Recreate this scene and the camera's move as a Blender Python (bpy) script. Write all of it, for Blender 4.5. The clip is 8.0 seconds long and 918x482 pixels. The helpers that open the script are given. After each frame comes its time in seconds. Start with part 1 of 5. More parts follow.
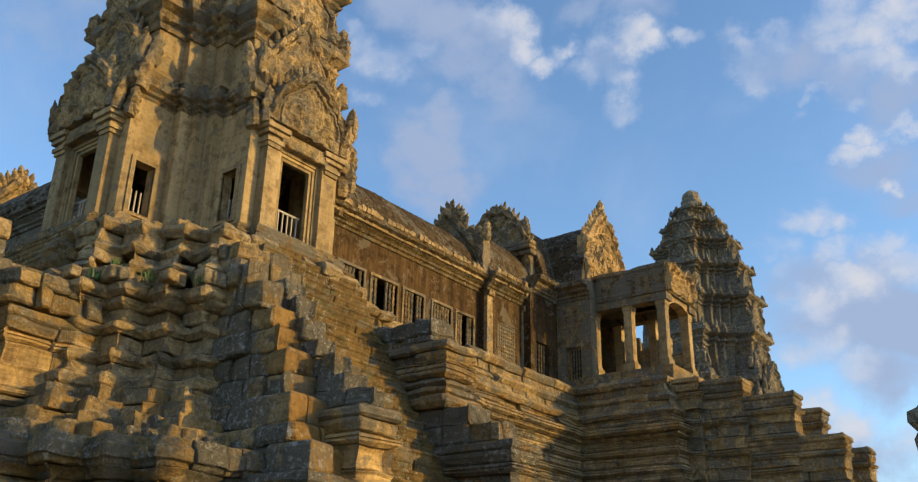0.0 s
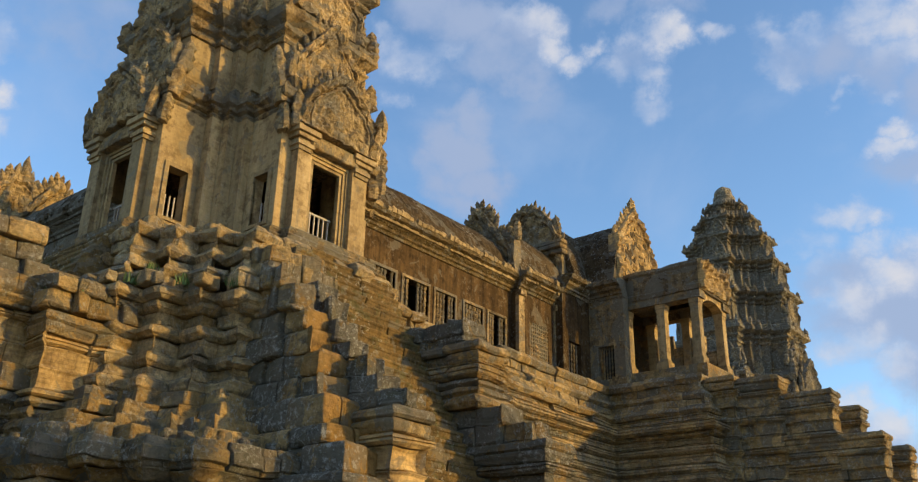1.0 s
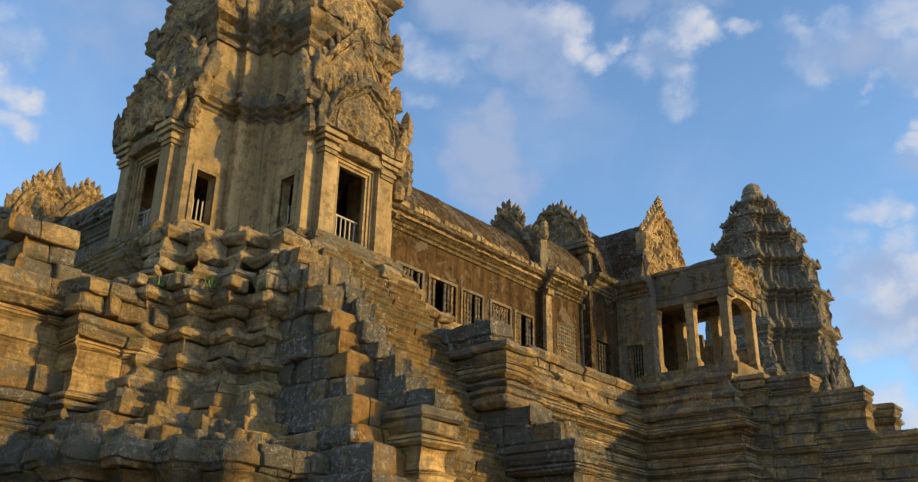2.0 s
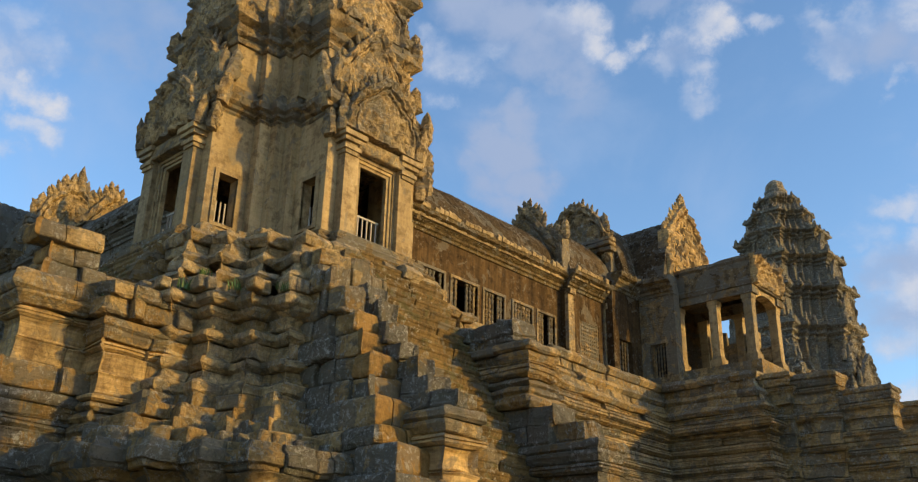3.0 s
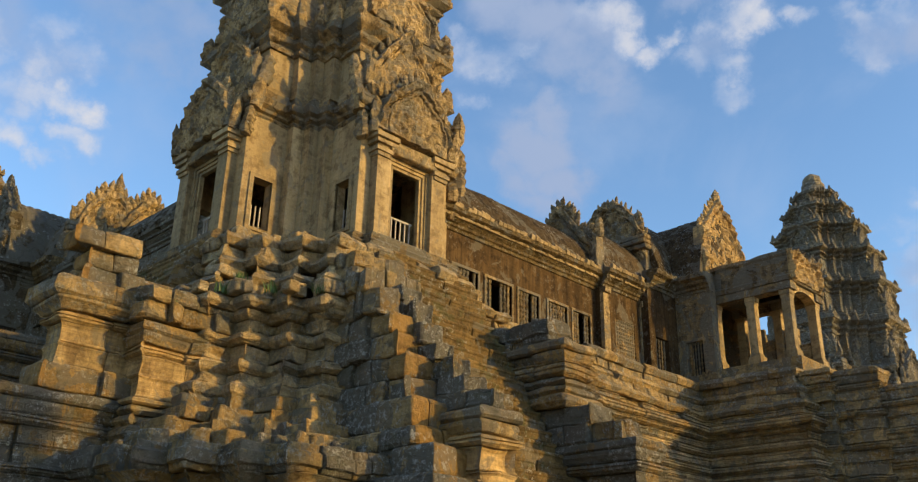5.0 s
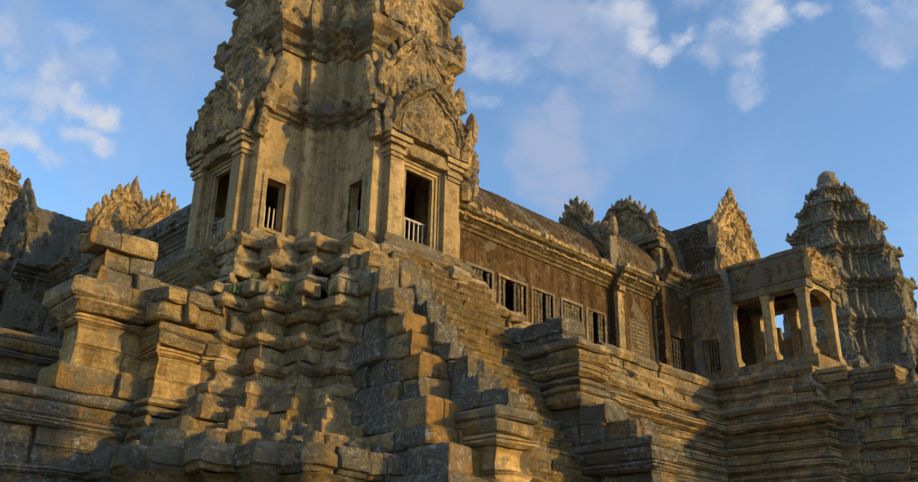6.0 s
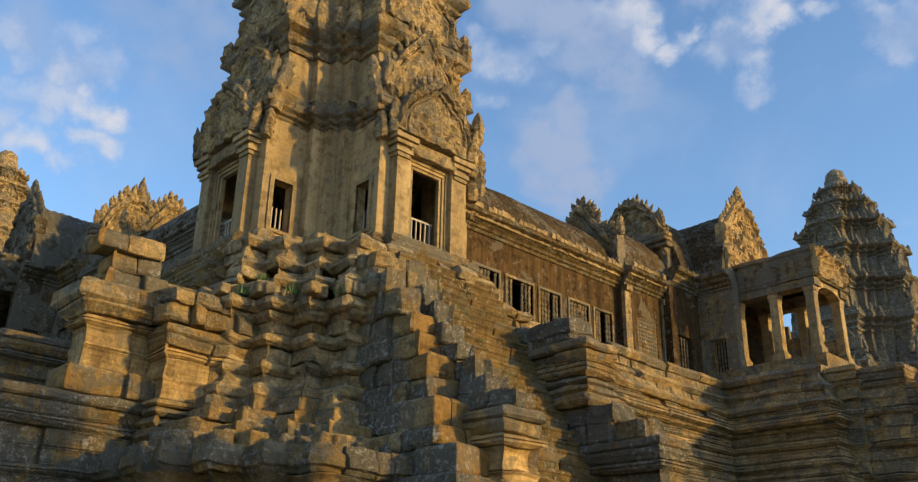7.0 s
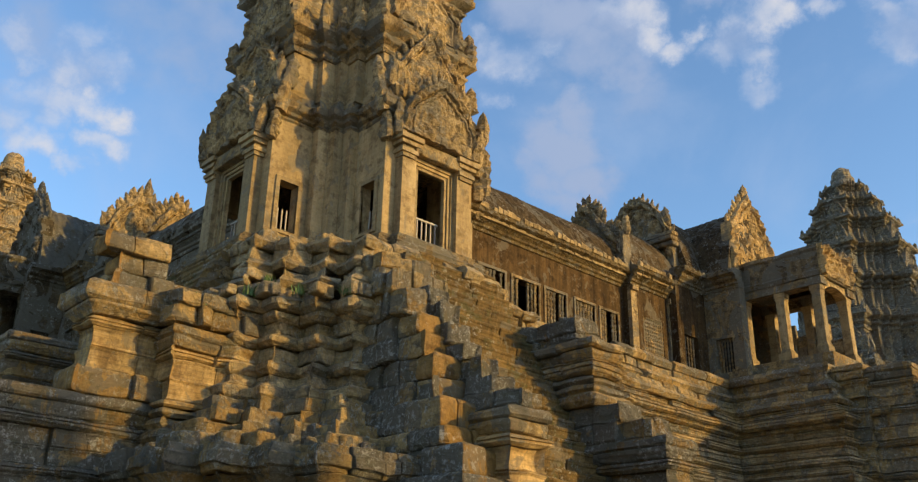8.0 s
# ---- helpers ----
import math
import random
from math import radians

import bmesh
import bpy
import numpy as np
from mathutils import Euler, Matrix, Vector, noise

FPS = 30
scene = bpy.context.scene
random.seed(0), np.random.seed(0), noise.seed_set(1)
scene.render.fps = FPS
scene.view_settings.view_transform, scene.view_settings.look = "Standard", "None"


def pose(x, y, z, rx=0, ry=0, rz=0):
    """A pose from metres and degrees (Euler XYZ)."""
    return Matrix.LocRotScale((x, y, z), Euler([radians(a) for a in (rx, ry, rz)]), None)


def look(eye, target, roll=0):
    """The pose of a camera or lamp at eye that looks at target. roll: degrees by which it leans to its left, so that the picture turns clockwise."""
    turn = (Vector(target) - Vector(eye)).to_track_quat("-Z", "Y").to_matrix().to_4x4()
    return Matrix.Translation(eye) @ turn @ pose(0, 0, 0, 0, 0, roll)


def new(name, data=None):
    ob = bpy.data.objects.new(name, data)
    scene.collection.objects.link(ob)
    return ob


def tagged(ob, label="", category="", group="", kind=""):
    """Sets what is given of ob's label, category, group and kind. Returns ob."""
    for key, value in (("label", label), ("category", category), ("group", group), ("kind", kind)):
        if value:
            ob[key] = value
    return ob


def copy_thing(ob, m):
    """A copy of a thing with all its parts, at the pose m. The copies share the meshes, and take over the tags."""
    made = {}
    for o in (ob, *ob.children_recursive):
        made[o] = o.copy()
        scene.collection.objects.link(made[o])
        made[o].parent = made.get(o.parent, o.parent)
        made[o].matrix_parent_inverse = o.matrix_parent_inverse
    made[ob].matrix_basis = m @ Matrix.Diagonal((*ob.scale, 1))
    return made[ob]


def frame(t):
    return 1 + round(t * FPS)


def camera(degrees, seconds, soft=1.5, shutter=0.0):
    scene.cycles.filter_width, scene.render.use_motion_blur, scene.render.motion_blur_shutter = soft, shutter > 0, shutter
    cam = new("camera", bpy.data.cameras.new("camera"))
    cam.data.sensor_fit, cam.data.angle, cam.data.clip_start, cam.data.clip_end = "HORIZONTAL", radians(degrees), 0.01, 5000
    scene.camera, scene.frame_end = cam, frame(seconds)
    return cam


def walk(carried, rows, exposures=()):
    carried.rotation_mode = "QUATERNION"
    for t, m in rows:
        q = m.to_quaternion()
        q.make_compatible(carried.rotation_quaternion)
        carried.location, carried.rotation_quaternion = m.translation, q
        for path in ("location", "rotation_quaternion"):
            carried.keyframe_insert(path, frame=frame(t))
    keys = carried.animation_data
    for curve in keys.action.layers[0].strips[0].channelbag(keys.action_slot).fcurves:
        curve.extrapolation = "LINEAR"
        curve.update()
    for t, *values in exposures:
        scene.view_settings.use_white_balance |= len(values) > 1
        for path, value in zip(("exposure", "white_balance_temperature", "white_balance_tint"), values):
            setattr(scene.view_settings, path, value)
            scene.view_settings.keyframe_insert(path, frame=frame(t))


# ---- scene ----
# ---------------------------------------------------------------- camera
cam = camera(53.5, 8.0, soft=1.15)
EYE = (0.0, 0.0, 1.6)
TURNS = [(0.0, 36.86, 22.65, -1.10), (0.5, 37.92, 22.64, -1.10), (1.0, 38.94, 22.63, -1.13), (1.5, 39.87, 22.62, -1.17),
         (3.0, 42.17, 22.58, -1.18), (3.5, 42.77, 22.56, -1.19), (4.0, 43.34, 22.55, -1.19), (4.5, 43.90, 22.55, -1.17),
         (6.0, 45.41, 22.51, -1.11), (6.5, 45.69, 22.50, -1.09), (7.0, 45.89, 22.50, -1.07), (7.5, 46.09, 22.50, -1.03),
         (8.0, 46.30, 22.50, -1.00)]
walk(cam, [(t, pose(*EYE, 90 + p, r, y)) for t, y, p, r in TURNS], exposures=[(0.0, 0.85), (8.0, 0.85)])

# ---------------------------------------------------------------- sky and sun
SUN_AZ, SUN_EL = radians(27.5), radians(12)      # azimuth from +X towards +Y
sun_dir = Vector((math.cos(SUN_EL) * math.cos(SUN_AZ), math.cos(SUN_EL) * math.sin(SUN_AZ), math.sin(SUN_EL)))
sun = new("sun", bpy.data.lights.new("sun", "SUN"))
sun.data.energy, sun.data.angle, sun.data.color = 2.25, radians(0.6), (1.0, 0.66, 0.165)
sun.matrix_world = look(sun_dir * 200, (0, 0, 0))


def sky_world():
    w = bpy.data.worlds.new("sky")
    scene.world = w
    w.use_nodes = True
    nt = w.node_tree
    nt.nodes.clear()
    N, L = nt.nodes.new, nt.links.new

    def calc(op, a, c, clamp=False):
        x = N("ShaderNodeMath")
        x.operation, x.use_clamp = op, clamp
        for sock, v in zip(x.inputs, (a, c)):
            if isinstance(v, (float, int)):
                sock.default_value = v
            else:
                L(v, sock)
        return x.outputs["Value"]

    out, bg = N("ShaderNodeOutputWorld"), N("ShaderNodeBackground")
    sky = N("ShaderNodeTexSky")
    sky.sky_type, sky.sun_disc = "NISHITA", False
    sky.sun_elevation, sky.sun_rotation = SUN_EL, math.pi / 2 - SUN_AZ
    sky.air_density, sky.dust_density, sky.ozone_density = 1.0, 0.5, 3.0
    bg.inputs["Strength"].default_value = SKY
    co = N("ShaderNodeTexCoord")
    flat = N("ShaderNodeMapping")
    flat.inputs["Scale"].default_value = (1.0, 1.0, 1.35)
    L(co.outputs["Generated"], flat.inputs["Vector"])

    wide = N("ShaderNodeMapping")
    wide.inputs["Scale"].default_value = (1.0, 1.0, 1.5)
    bend, bent = N("ShaderNodeTexNoise"), N("ShaderNodeMixRGB")      # ragged outlines
    bend.inputs["Scale"].default_value, bend.inputs["Detail"].default_value, bend.inputs["Roughness"].default_value = 10.0, 9, 0.62
    bent.blend_type = "ADD"
    bent.inputs[0].default_value = 0.11
    away = N("ShaderNodeVectorMath")
    away.operation = "SUBTRACT"
    away.inputs[1].default_value = (0.055, 0.055, 0.055)
    L(co.outputs["Generated"], bend.inputs["Vector"])
    L(co.outputs["Generated"], bent.inputs[1]), L(bend.outputs["Color"], bent.inputs[2])
    L(bent.outputs["Color"], away.inputs[0]), L(away.outputs["Vector"], wide.inputs["Vector"])

    def cloud_noise(scale, detail, roughness, dist=0.0):
        n = N("ShaderNodeTexNoise")
        n.inputs["Scale"].default_value, n.inputs["Detail"].default_value = scale, detail
        n.inputs["Roughness"].default_value, n.inputs["Distortion"].default_value = roughness, dist
        L(flat.outputs["Vector"], n.inputs["Vector"])
        return n.outputs["Fac"]

    def bank(blobs, start, edge, lo, hi, top):
        """Ragged cover of a set of clouds: yaw, height above the horizon, half width in degrees, weight."""
        mass = start
        for yaw, up, size, weight in blobs:
            a, e = radians(yaw), radians(up)
            d = N("ShaderNodeVectorMath")
            d.operation = "DISTANCE"
            d.inputs[1].default_value = (-math.sin(a) * math.cos(e), math.cos(a) * math.cos(e), 1.5 * math.sin(e))
            L(wide.outputs["Vector"], d.inputs[0])
            r = N("ShaderNodeMapRange")
            r.interpolation_type = "SMOOTHSTEP"
            r.inputs["From Min"].default_value, r.inputs["From Max"].default_value = radians(size * 3.0), radians(size * 0.2)
            r.inputs["To Max"].default_value = weight
            L(d.outputs["Value"], r.inputs["Value"])
            mass = calc("MAXIMUM", mass, r.outputs["Result"])
        ragged = calc("ADD", mass, edge)
        cover = N("ShaderNodeMapRange")
        cover.interpolation_type = "SMOOTHSTEP"
        cover.inputs["From Min"].default_value, cover.inputs["From Max"].default_value, cover.inputs["To Max"].default_value = lo, hi, top
        L(ragged, cover.inputs["Value"])
        return ragged, cover.outputs["Result"]

    def over(under, fac, colour):
        x = N("ShaderNodeMixRGB")
        L(fac, x.inputs[0]), L(under, x.inputs[1])
        if isinstance(colour, tuple):
            x.inputs[2].default_value = colour
        else:
            L(colour, x.inputs[2])
        return x.outputs["Color"]

    veil = N("ShaderNodeMapRange")
    veil.interpolation_type = "SMOOTHSTEP"
    veil.inputs["From Min"].default_value, veil.inputs["From Max"].default_value, veil.inputs["To Max"].default_value = 0.48, 0.70, 0.3
    L(cloud_noise(3.6, 8, 0.55, 0.4), veil.inputs["Value"])
    fine = calc("MULTIPLY", calc("SUBTRACT", cloud_noise(9.0, 12, 0.56, 0.0), 0.5), 1.6)
    soft = calc("MULTIPLY", calc("SUBTRACT", cloud_noise(8.0, 8, 0.52, 0.0), 0.5), 1.3)
    col = over(sky.outputs["Color"], veil.outputs["Result"], CLOUD_SHADE)
    _, grey = bank(GREY_TOWERING + GREY_EAST + GREY_WEST + GREY_ROUND, 0.0, soft, 0.26, 0.86, 0.92)
    col = over(col, grey, CLOUD_GREY)
    ragged, white = bank(HIGH_PUFFS + EAST_PUFFS + LOW_PUFFS + WEST_WISPS + PUFFS_ROUND, calc("MULTIPLY", cloud_noise(2.4, 3, 0.5), 0.35), fine, 0.32, 1.12, 0.92)
    shade = N("ShaderNodeMapRange")
    shade.inputs["From Min"].default_value, shade.inputs["From Max"].default_value = 0.45, 1.15
    L(ragged, shade.inputs["Value"])
    tone = N("ShaderNodeMixRGB")
    tone.inputs[1].default_value, tone.inputs[2].default_value = CLOUD_SHADE, CLOUD_LIT
    L(shade.outputs["Result"], tone.inputs[0])
    L(over(col, white, tone.outputs["Color"]), bg.inputs["Color"]), L(bg.outputs["Background"], out.inputs["Surface"])


SKY = 0.17
CLOUD_SHADE, CLOUD_LIT, CLOUD_GREY = (1.5, 1.85, 2.55, 1), (2.5, 2.45, 2.5, 1), (1.2, 1.5, 2.15, 1)
# clouds: yaw, height above the horizon, half width in degrees, weight
HIGH_PUFFS = [(35.6, 36.3, 1.1, 0.86), (34.1, 35.9, 1.2, 0.91), (32.8, 34.7, 0.9, 0.86), (31.1, 33.7, 0.9, 0.86), (28.9, 34.4, 0.7, 0.78), (26.3, 34.5, 1.1, 0.91), (24.8, 34.1, 1.2, 1), (23.4, 33.9, 0.8, 0.91), (20.9, 34.4, 0.7, 0.66), (27.9, 32.5, 1, 0.68), (25.4, 31.8, 0.9, 0.72), (26.5, 30.7, 1, 0.66), (44.4, 34.7, 0.9, 0.68), (42.8, 33.8, 1.3, 0.78), (41.2, 33.7, 0.8, 0.72), (44, 30.6, 0.7, 0.64), (17.4, 34.4, 0.9, 0.72), (16.7, 33.5, 0.9, 0.78), (14.6, 33.6, 1, 0.76), (17.1, 32.1, 1, 0.66)]
EAST_PUFFS = [(10.9, 34.1, 1.3, 0.91), (9.2, 33, 1.2, 0.91), (10.7, 32.9, 1, 0.86), (8.8, 31.6, 1.1, 0.91), (7.9, 30.9, 1, 0.81), (6.7, 33.3, 1.2, 0.91), (9.9, 31.5, 1.2, 0.78), (13.9, 30.4, 0.6, 0.76), (12.5, 30.2, 0.6, 0.74), (10.8, 29.5, 0.7, 0.82), (15, 29.7, 0.5, 0.68), (10.6, 27.6, 0.7, 0.84), (10.8, 26.6, 0.8, 0.86), (8.3, 27.2, 0.7, 0.76), (9.4, 24.2, 0.5, 0.86)]
LOW_PUFFS = [(14.9, 22.7, 1.1, 0.99), (13.9, 22.3, 0.9, 0.86), (16.7, 21.1, 1.1, 0.92), (16.5, 20, 0.9, 0.8), (13.8, 20.7, 1.1, 0.88), (10.6, 20.7, 1, 0.8), (12.4, 18.9, 1.2, 0.82), (15.4, 18, 1.3, 0.86), (14.9, 15.4, 1.4, 0.94), (15.9, 15.1, 1, 0.86), (12.8, 13.9, 1.2, 0.86), (15.4, 11.7, 1.3, 1), (13.8, 11.1, 1.2, 1), (11.5, 10.3, 1.2, 0.94), (16.6, 12.1, 0.9, 0.99), (9.4, 19.5, 1.2, 0.74)]
WEST_WISPS = [(77.2, 30.8, 0.99, 0.84), (76.1, 30, 0.77, 0.8), (72.7, 31.7, 1.21, 0.84), (71, 30.3, 1.1, 0.8), (75.2, 28.2, 1.21, 0.88), (73.3, 27.8, 1.21, 0.92), (71.6, 27.8, 1.1, 0.98), (70.2, 27.4, 0.99, 1), (73.8, 26.5, 1.1, 0.9), (75.2, 25.5, 1.1, 0.88), (74, 25.2, 1.1, 0.92), (70, 25.6, 0.88, 0.98), (71, 26, 0.88, 0.9), (72.3, 24.6, 0.77, 0.86), (76.4, 26.7, 0.99, 0.84), (73, 29.4, 0.99, 0.78)]
GREY_TOWERING = [(41.4, 37, 2, 0.8), (38.7, 35.7, 2.2, 0.85), (36.9, 33.6, 1.9, 0.85), (35.6, 35, 1.6, 0.8), (38.2, 32.9, 1.6, 0.75), (35.2, 32.6, 1.4, 0.7), (39.3, 29.8, 1.1, 0.75), (39.5, 28, 1.6, 0.85), (40.6, 26.3, 1.5, 0.8), (38.4, 26.4, 1.5, 0.8), (39.6, 24.9, 1.5, 0.75), (34.3, 31, 1.6, 0.55), (26.2, 33, 1.4, 0.6)]
GREY_EAST = [(13.1, 32.3, 1.6, 0.7), (16.1, 32.5, 1.4, 0.6), (11.1, 30.6, 1.6, 0.7), (8.3, 29, 1.8, 0.7), (9.3, 25.2, 1.6, 0.7), (8.3, 23.3, 1.6, 0.65), (14.4, 19.1, 1.8, 0.7), (11, 19, 2, 0.75), (12, 16.8, 2.4, 0.8), (9.7, 15.9, 2.4, 0.8), (15.4, 16.4, 1.6, 0.6), (10.7, 13.3, 1.8, 0.7), (13.1, 9.6, 1.8, 0.6), (24.6, 36.8, 1.5, 0.7), (28.1, 37, 1.2, 0.6)]
GREY_WEST = [(67.3, 33.2, 3, 0.7), (66.4, 34.7, 2.4, 0.65), (73.5, 30.1, 2.4, 0.5), (74.8, 26.7, 2.4, 0.55), (76.6, 31, 2.4, 0.55), (68.8, 30.8, 1.8, 0.5)]
GREY_ROUND = [(-8, 24, 9, 0.75), (95, 32, 10, 0.7), (125, 26, 12, 0.75), (-45, 30, 12, 0.7), (-90, 40, 10, 0.7), (-125, 28, 14, 0.75), (180, 35, 12, 0.75), (150, 55, 12, 0.7)]
PUFFS_ROUND = [(-6, 26, 4, 0.8), (-14, 20, 5, 0.8), (98, 30, 5, 0.8), (120, 24, 6, 0.8), (-45, 34, 6, 0.8), (-70, 22, 6, 0.8), (-120, 30, 7, 0.8), (-150, 22, 6, 0.8), (180, 35, 6, 0.8), (150, 20, 6, 0.8)]
sky_world()


# ---------------------------------------------------------------- materials
def stone_material(name, dark, mid, light, lichen=0.5, pale=0.3, bump=0.5, strata=0.5, streak=0.3, moss=0.0, grit=0.9, speck=0.0, ochre=0.0):
    m = bpy.data.materials.new(name)
    m.use_nodes = True
    nt = m.node_tree
    N, L = nt.nodes.new, nt.links.new
    b = nt.nodes["Principled BSDF"]
    b.inputs["Roughness"].default_value = 0.93
    b.inputs["Specular IOR Level"].default_value = 0.15
    dark, mid, light = ((r, g * 1.01, bl * 1.12) for r, g, bl in (dark, mid, light))
    geo, info = N("ShaderNodeNewGeometry"), N("ShaderNodeObjectInfo")

    def noise_tex(scale, detail=6, rough=0.6, vec=None, dist=0.0):
        n = N("ShaderNodeTexNoise")
        n.inputs["Scale"].default_value, n.inputs["Detail"].default_value = scale, detail
        n.inputs["Roughness"].default_value, n.inputs["Distortion"].default_value = rough, dist
        L(vec or geo.outputs["Position"], n.inputs["Vector"])
        return n.outputs["Fac"]

    def mapped(sx, sy, sz):
        mp = N("ShaderNodeMapping")
        mp.inputs["Scale"].default_value = (sx, sy, sz)
        L(geo.outputs["Position"], mp.inputs["Vector"])
        return mp.outputs["Vector"]

    def ramp(fac, a, c, ca=(0, 0, 0, 1), cc=(1, 1, 1, 1)):
        r = N("ShaderNodeValToRGB")
        e = r.color_ramp.elements
        e[0].position, e[1].position, e[0].color, e[1].color = a, c, ca, cc
        L(fac, r.inputs["Fac"])
        return r.outputs["Color"]

    def mix(fac, a, c, kind="MIX"):
        x = N("ShaderNodeMixRGB")
        x.blend_type = kind
        for sock, v in zip(x.inputs, (fac, a, c)):
            if isinstance(v, (float, int, tuple)):
                sock.default_value = v
            else:
                L(v, sock)
        return x.outputs["Color"]

    def math_(op, a, c):
        x = N("ShaderNodeMath")
        x.operation = op
        for sock, v in zip(x.inputs, (a, c)):
            if isinstance(v, (float, int)):
                sock.default_value = v
            else:
                L(v, sock)
        return x.outputs["Value"]

    col = mix(ramp(noise_tex(0.55, 7, 0.65), 0.40, 0.60), (*mid, 1), (*light, 1))
    col = mix(ramp(noise_tex(2.6, 6, 0.65), 0.50, 0.62), col, (*dark, 1))
    bed = noise_tex(1.0, 5, 0.6, mapped(0.7, 0.7, 11.0))
    col = mix(strata, col, ramp(bed, 0.38, 0.62, (0.55, 0.53, 0.51, 1), (1.3, 1.27, 1.2, 1)), "MULTIPLY")
    run = noise_tex(1.0, 6, 0.65, mapped(2.6, 2.6, 0.22))
    col = mix(streak, col, ramp(run, 0.40, 0.60, (0.38, 0.36, 0.34, 1), (1.2, 1.16, 1.1, 1)), "MULTIPLY")
    each = math_("FRACT", math_("ADD", info.outputs["Random"], math_("MULTIPLY", geo.outputs["Random Per Island"], 7.3)), 0.0)
    col = mix(0.55, col, ramp(each, 0.0, 1.0, (0.60, 0.60, 0.60, 1), (1.34, 1.28, 1.16, 1)), "MULTIPLY")
    grain = noise_tex(9.0, 9, 0.7)
    col = mix(grit, col, ramp(grain, 0.36, 0.64, (0.62, 0.61, 0.60, 1), (1.30, 1.28, 1.24, 1)), "MULTIPLY")
    if ochre:                                # rust-coloured film on the stone
        film = ramp(noise_tex(0.75, 7, 0.58, None, 0.8), 0.49, 0.54)
        col = mix(math_("MULTIPLY", film, ochre), col, mix(ramp(grain, 0.36, 0.64), (0.24, 0.135, 0.040, 1), (0.38, 0.225, 0.070, 1)))
    black = ramp(noise_tex(1.05, 8, 0.62, None, 0.9), 0.585 - 0.2 * lichen, 0.605 - 0.2 * lichen)
    col = mix(math_("MULTIPLY", black, min(0.95, 0.45 + lichen * 0.7)), col, (0.185, 0.164, 0.126, 1))
    if lichen > 0.3:                         # some blocks are overgrown as a whole
        grown = math_("MULTIPLY", ramp(math_("FRACT", math_("MULTIPLY", each, 5.7), 0.0), 0.80, 0.83), ramp(noise_tex(1.8, 8, 0.7), 0.40, 0.47))
        col = mix(math_("MULTIPLY", grown, 0.75), col, (0.185, 0.164, 0.126, 1))
    spots = math_("MULTIPLY", ramp(noise_tex(6.5, 9, 0.75), 0.555, 0.59), ramp(noise_tex(0.8, 4, 0.6), 0.44, 0.56))
    col = mix(math_("MULTIPLY", spots, pale), col, (0.54, 0.52, 0.46, 1))
    if speck:
        dots = math_("MULTIPLY", ramp(noise_tex(3.0, 12, 0.80), 0.53, 0.545), ramp(noise_tex(0.7, 5, 0.65), 0.40, 0.52))
        col = mix(math_("MULTIPLY", dots, speck), col, (0.110, 0.100, 0.080, 1))
        scab = math_("MULTIPLY", ramp(noise_tex(8.0, 10, 0.8), 0.545, 0.56), ramp(noise_tex(1.3, 5, 0.65), 0.46, 0.54))
        col = mix(math_("MULTIPLY", scab, speck), col, (0.52, 0.50, 0.44, 1))
    crack = N("ShaderNodeTexVoronoi")
    crack.feature = "DISTANCE_TO_EDGE"
    crack.inputs["Scale"].default_value = 1.7
    warp = N("ShaderNodeMixRGB")
    warp.blend_type = "ADD"
    warp.inputs[0].default_value = 0.35
    fuzz = N("ShaderNodeTexNoise")
    fuzz.inputs["Scale"].default_value, fuzz.inputs["Detail"].default_value = 3.0, 6
    L(geo.outputs["Position"], fuzz.inputs["Vector"])
    L(geo.outputs["Position"], warp.inputs[1]), L(fuzz.outputs["Color"], warp.inputs[2])
    L(warp.outputs["Color"], crack.inputs["Vector"])
    line = math_("MULTIPLY", ramp(crack.outputs["Distance"], 0.008, 0.03, (1, 1, 1, 1), (0, 0, 0, 1)), 0.75 * grit * grit)
    line = math_("MULTIPLY", line, ramp(noise_tex(1.1, 4, 0.6), 0.46, 0.56))
    col = mix(line, col, (0.05, 0.042, 0.032, 1))
    if moss:
        green = math_("MULTIPLY", ramp(noise_tex(1.7, 8, 0.7, mapped(1, 1, 1.3)), 0.54, 0.60), moss)
        col = mix(green, col, (0.105, 0.098, 0.040, 1))
    L(col, b.inputs["Base Color"])
    pit = N("ShaderNodeTexVoronoi")
    pit.inputs["Scale"].default_value = 9.0
    L(geo.outputs["Position"], pit.inputs["Vector"])
    h = math_("ADD", math_("MULTIPLY", noise_tex(3.6, 10, 0.72), 1.5), math_("MULTIPLY", noise_tex(12.0, 9, 0.8), 1.2))
    h = math_("SUBTRACT", h, math_("MULTIPLY", line, 0.8))
    h = math_("ADD", h, math_("MULTIPLY", pit.outputs["Distance"], 0.22))
    h = math_("ADD", h, math_("MULTIPLY", bed, 0.5 * strata))
    bp = N("ShaderNodeBump")
    bp.inputs["Strength"].default_value, bp.inputs["Distance"].default_value = min(1.0, bump), 0.04 + 0.10 * bump
    L(h, bp.inputs["Height"]), L(bp.outputs["Normal"], b.inputs["Normal"])
    return m


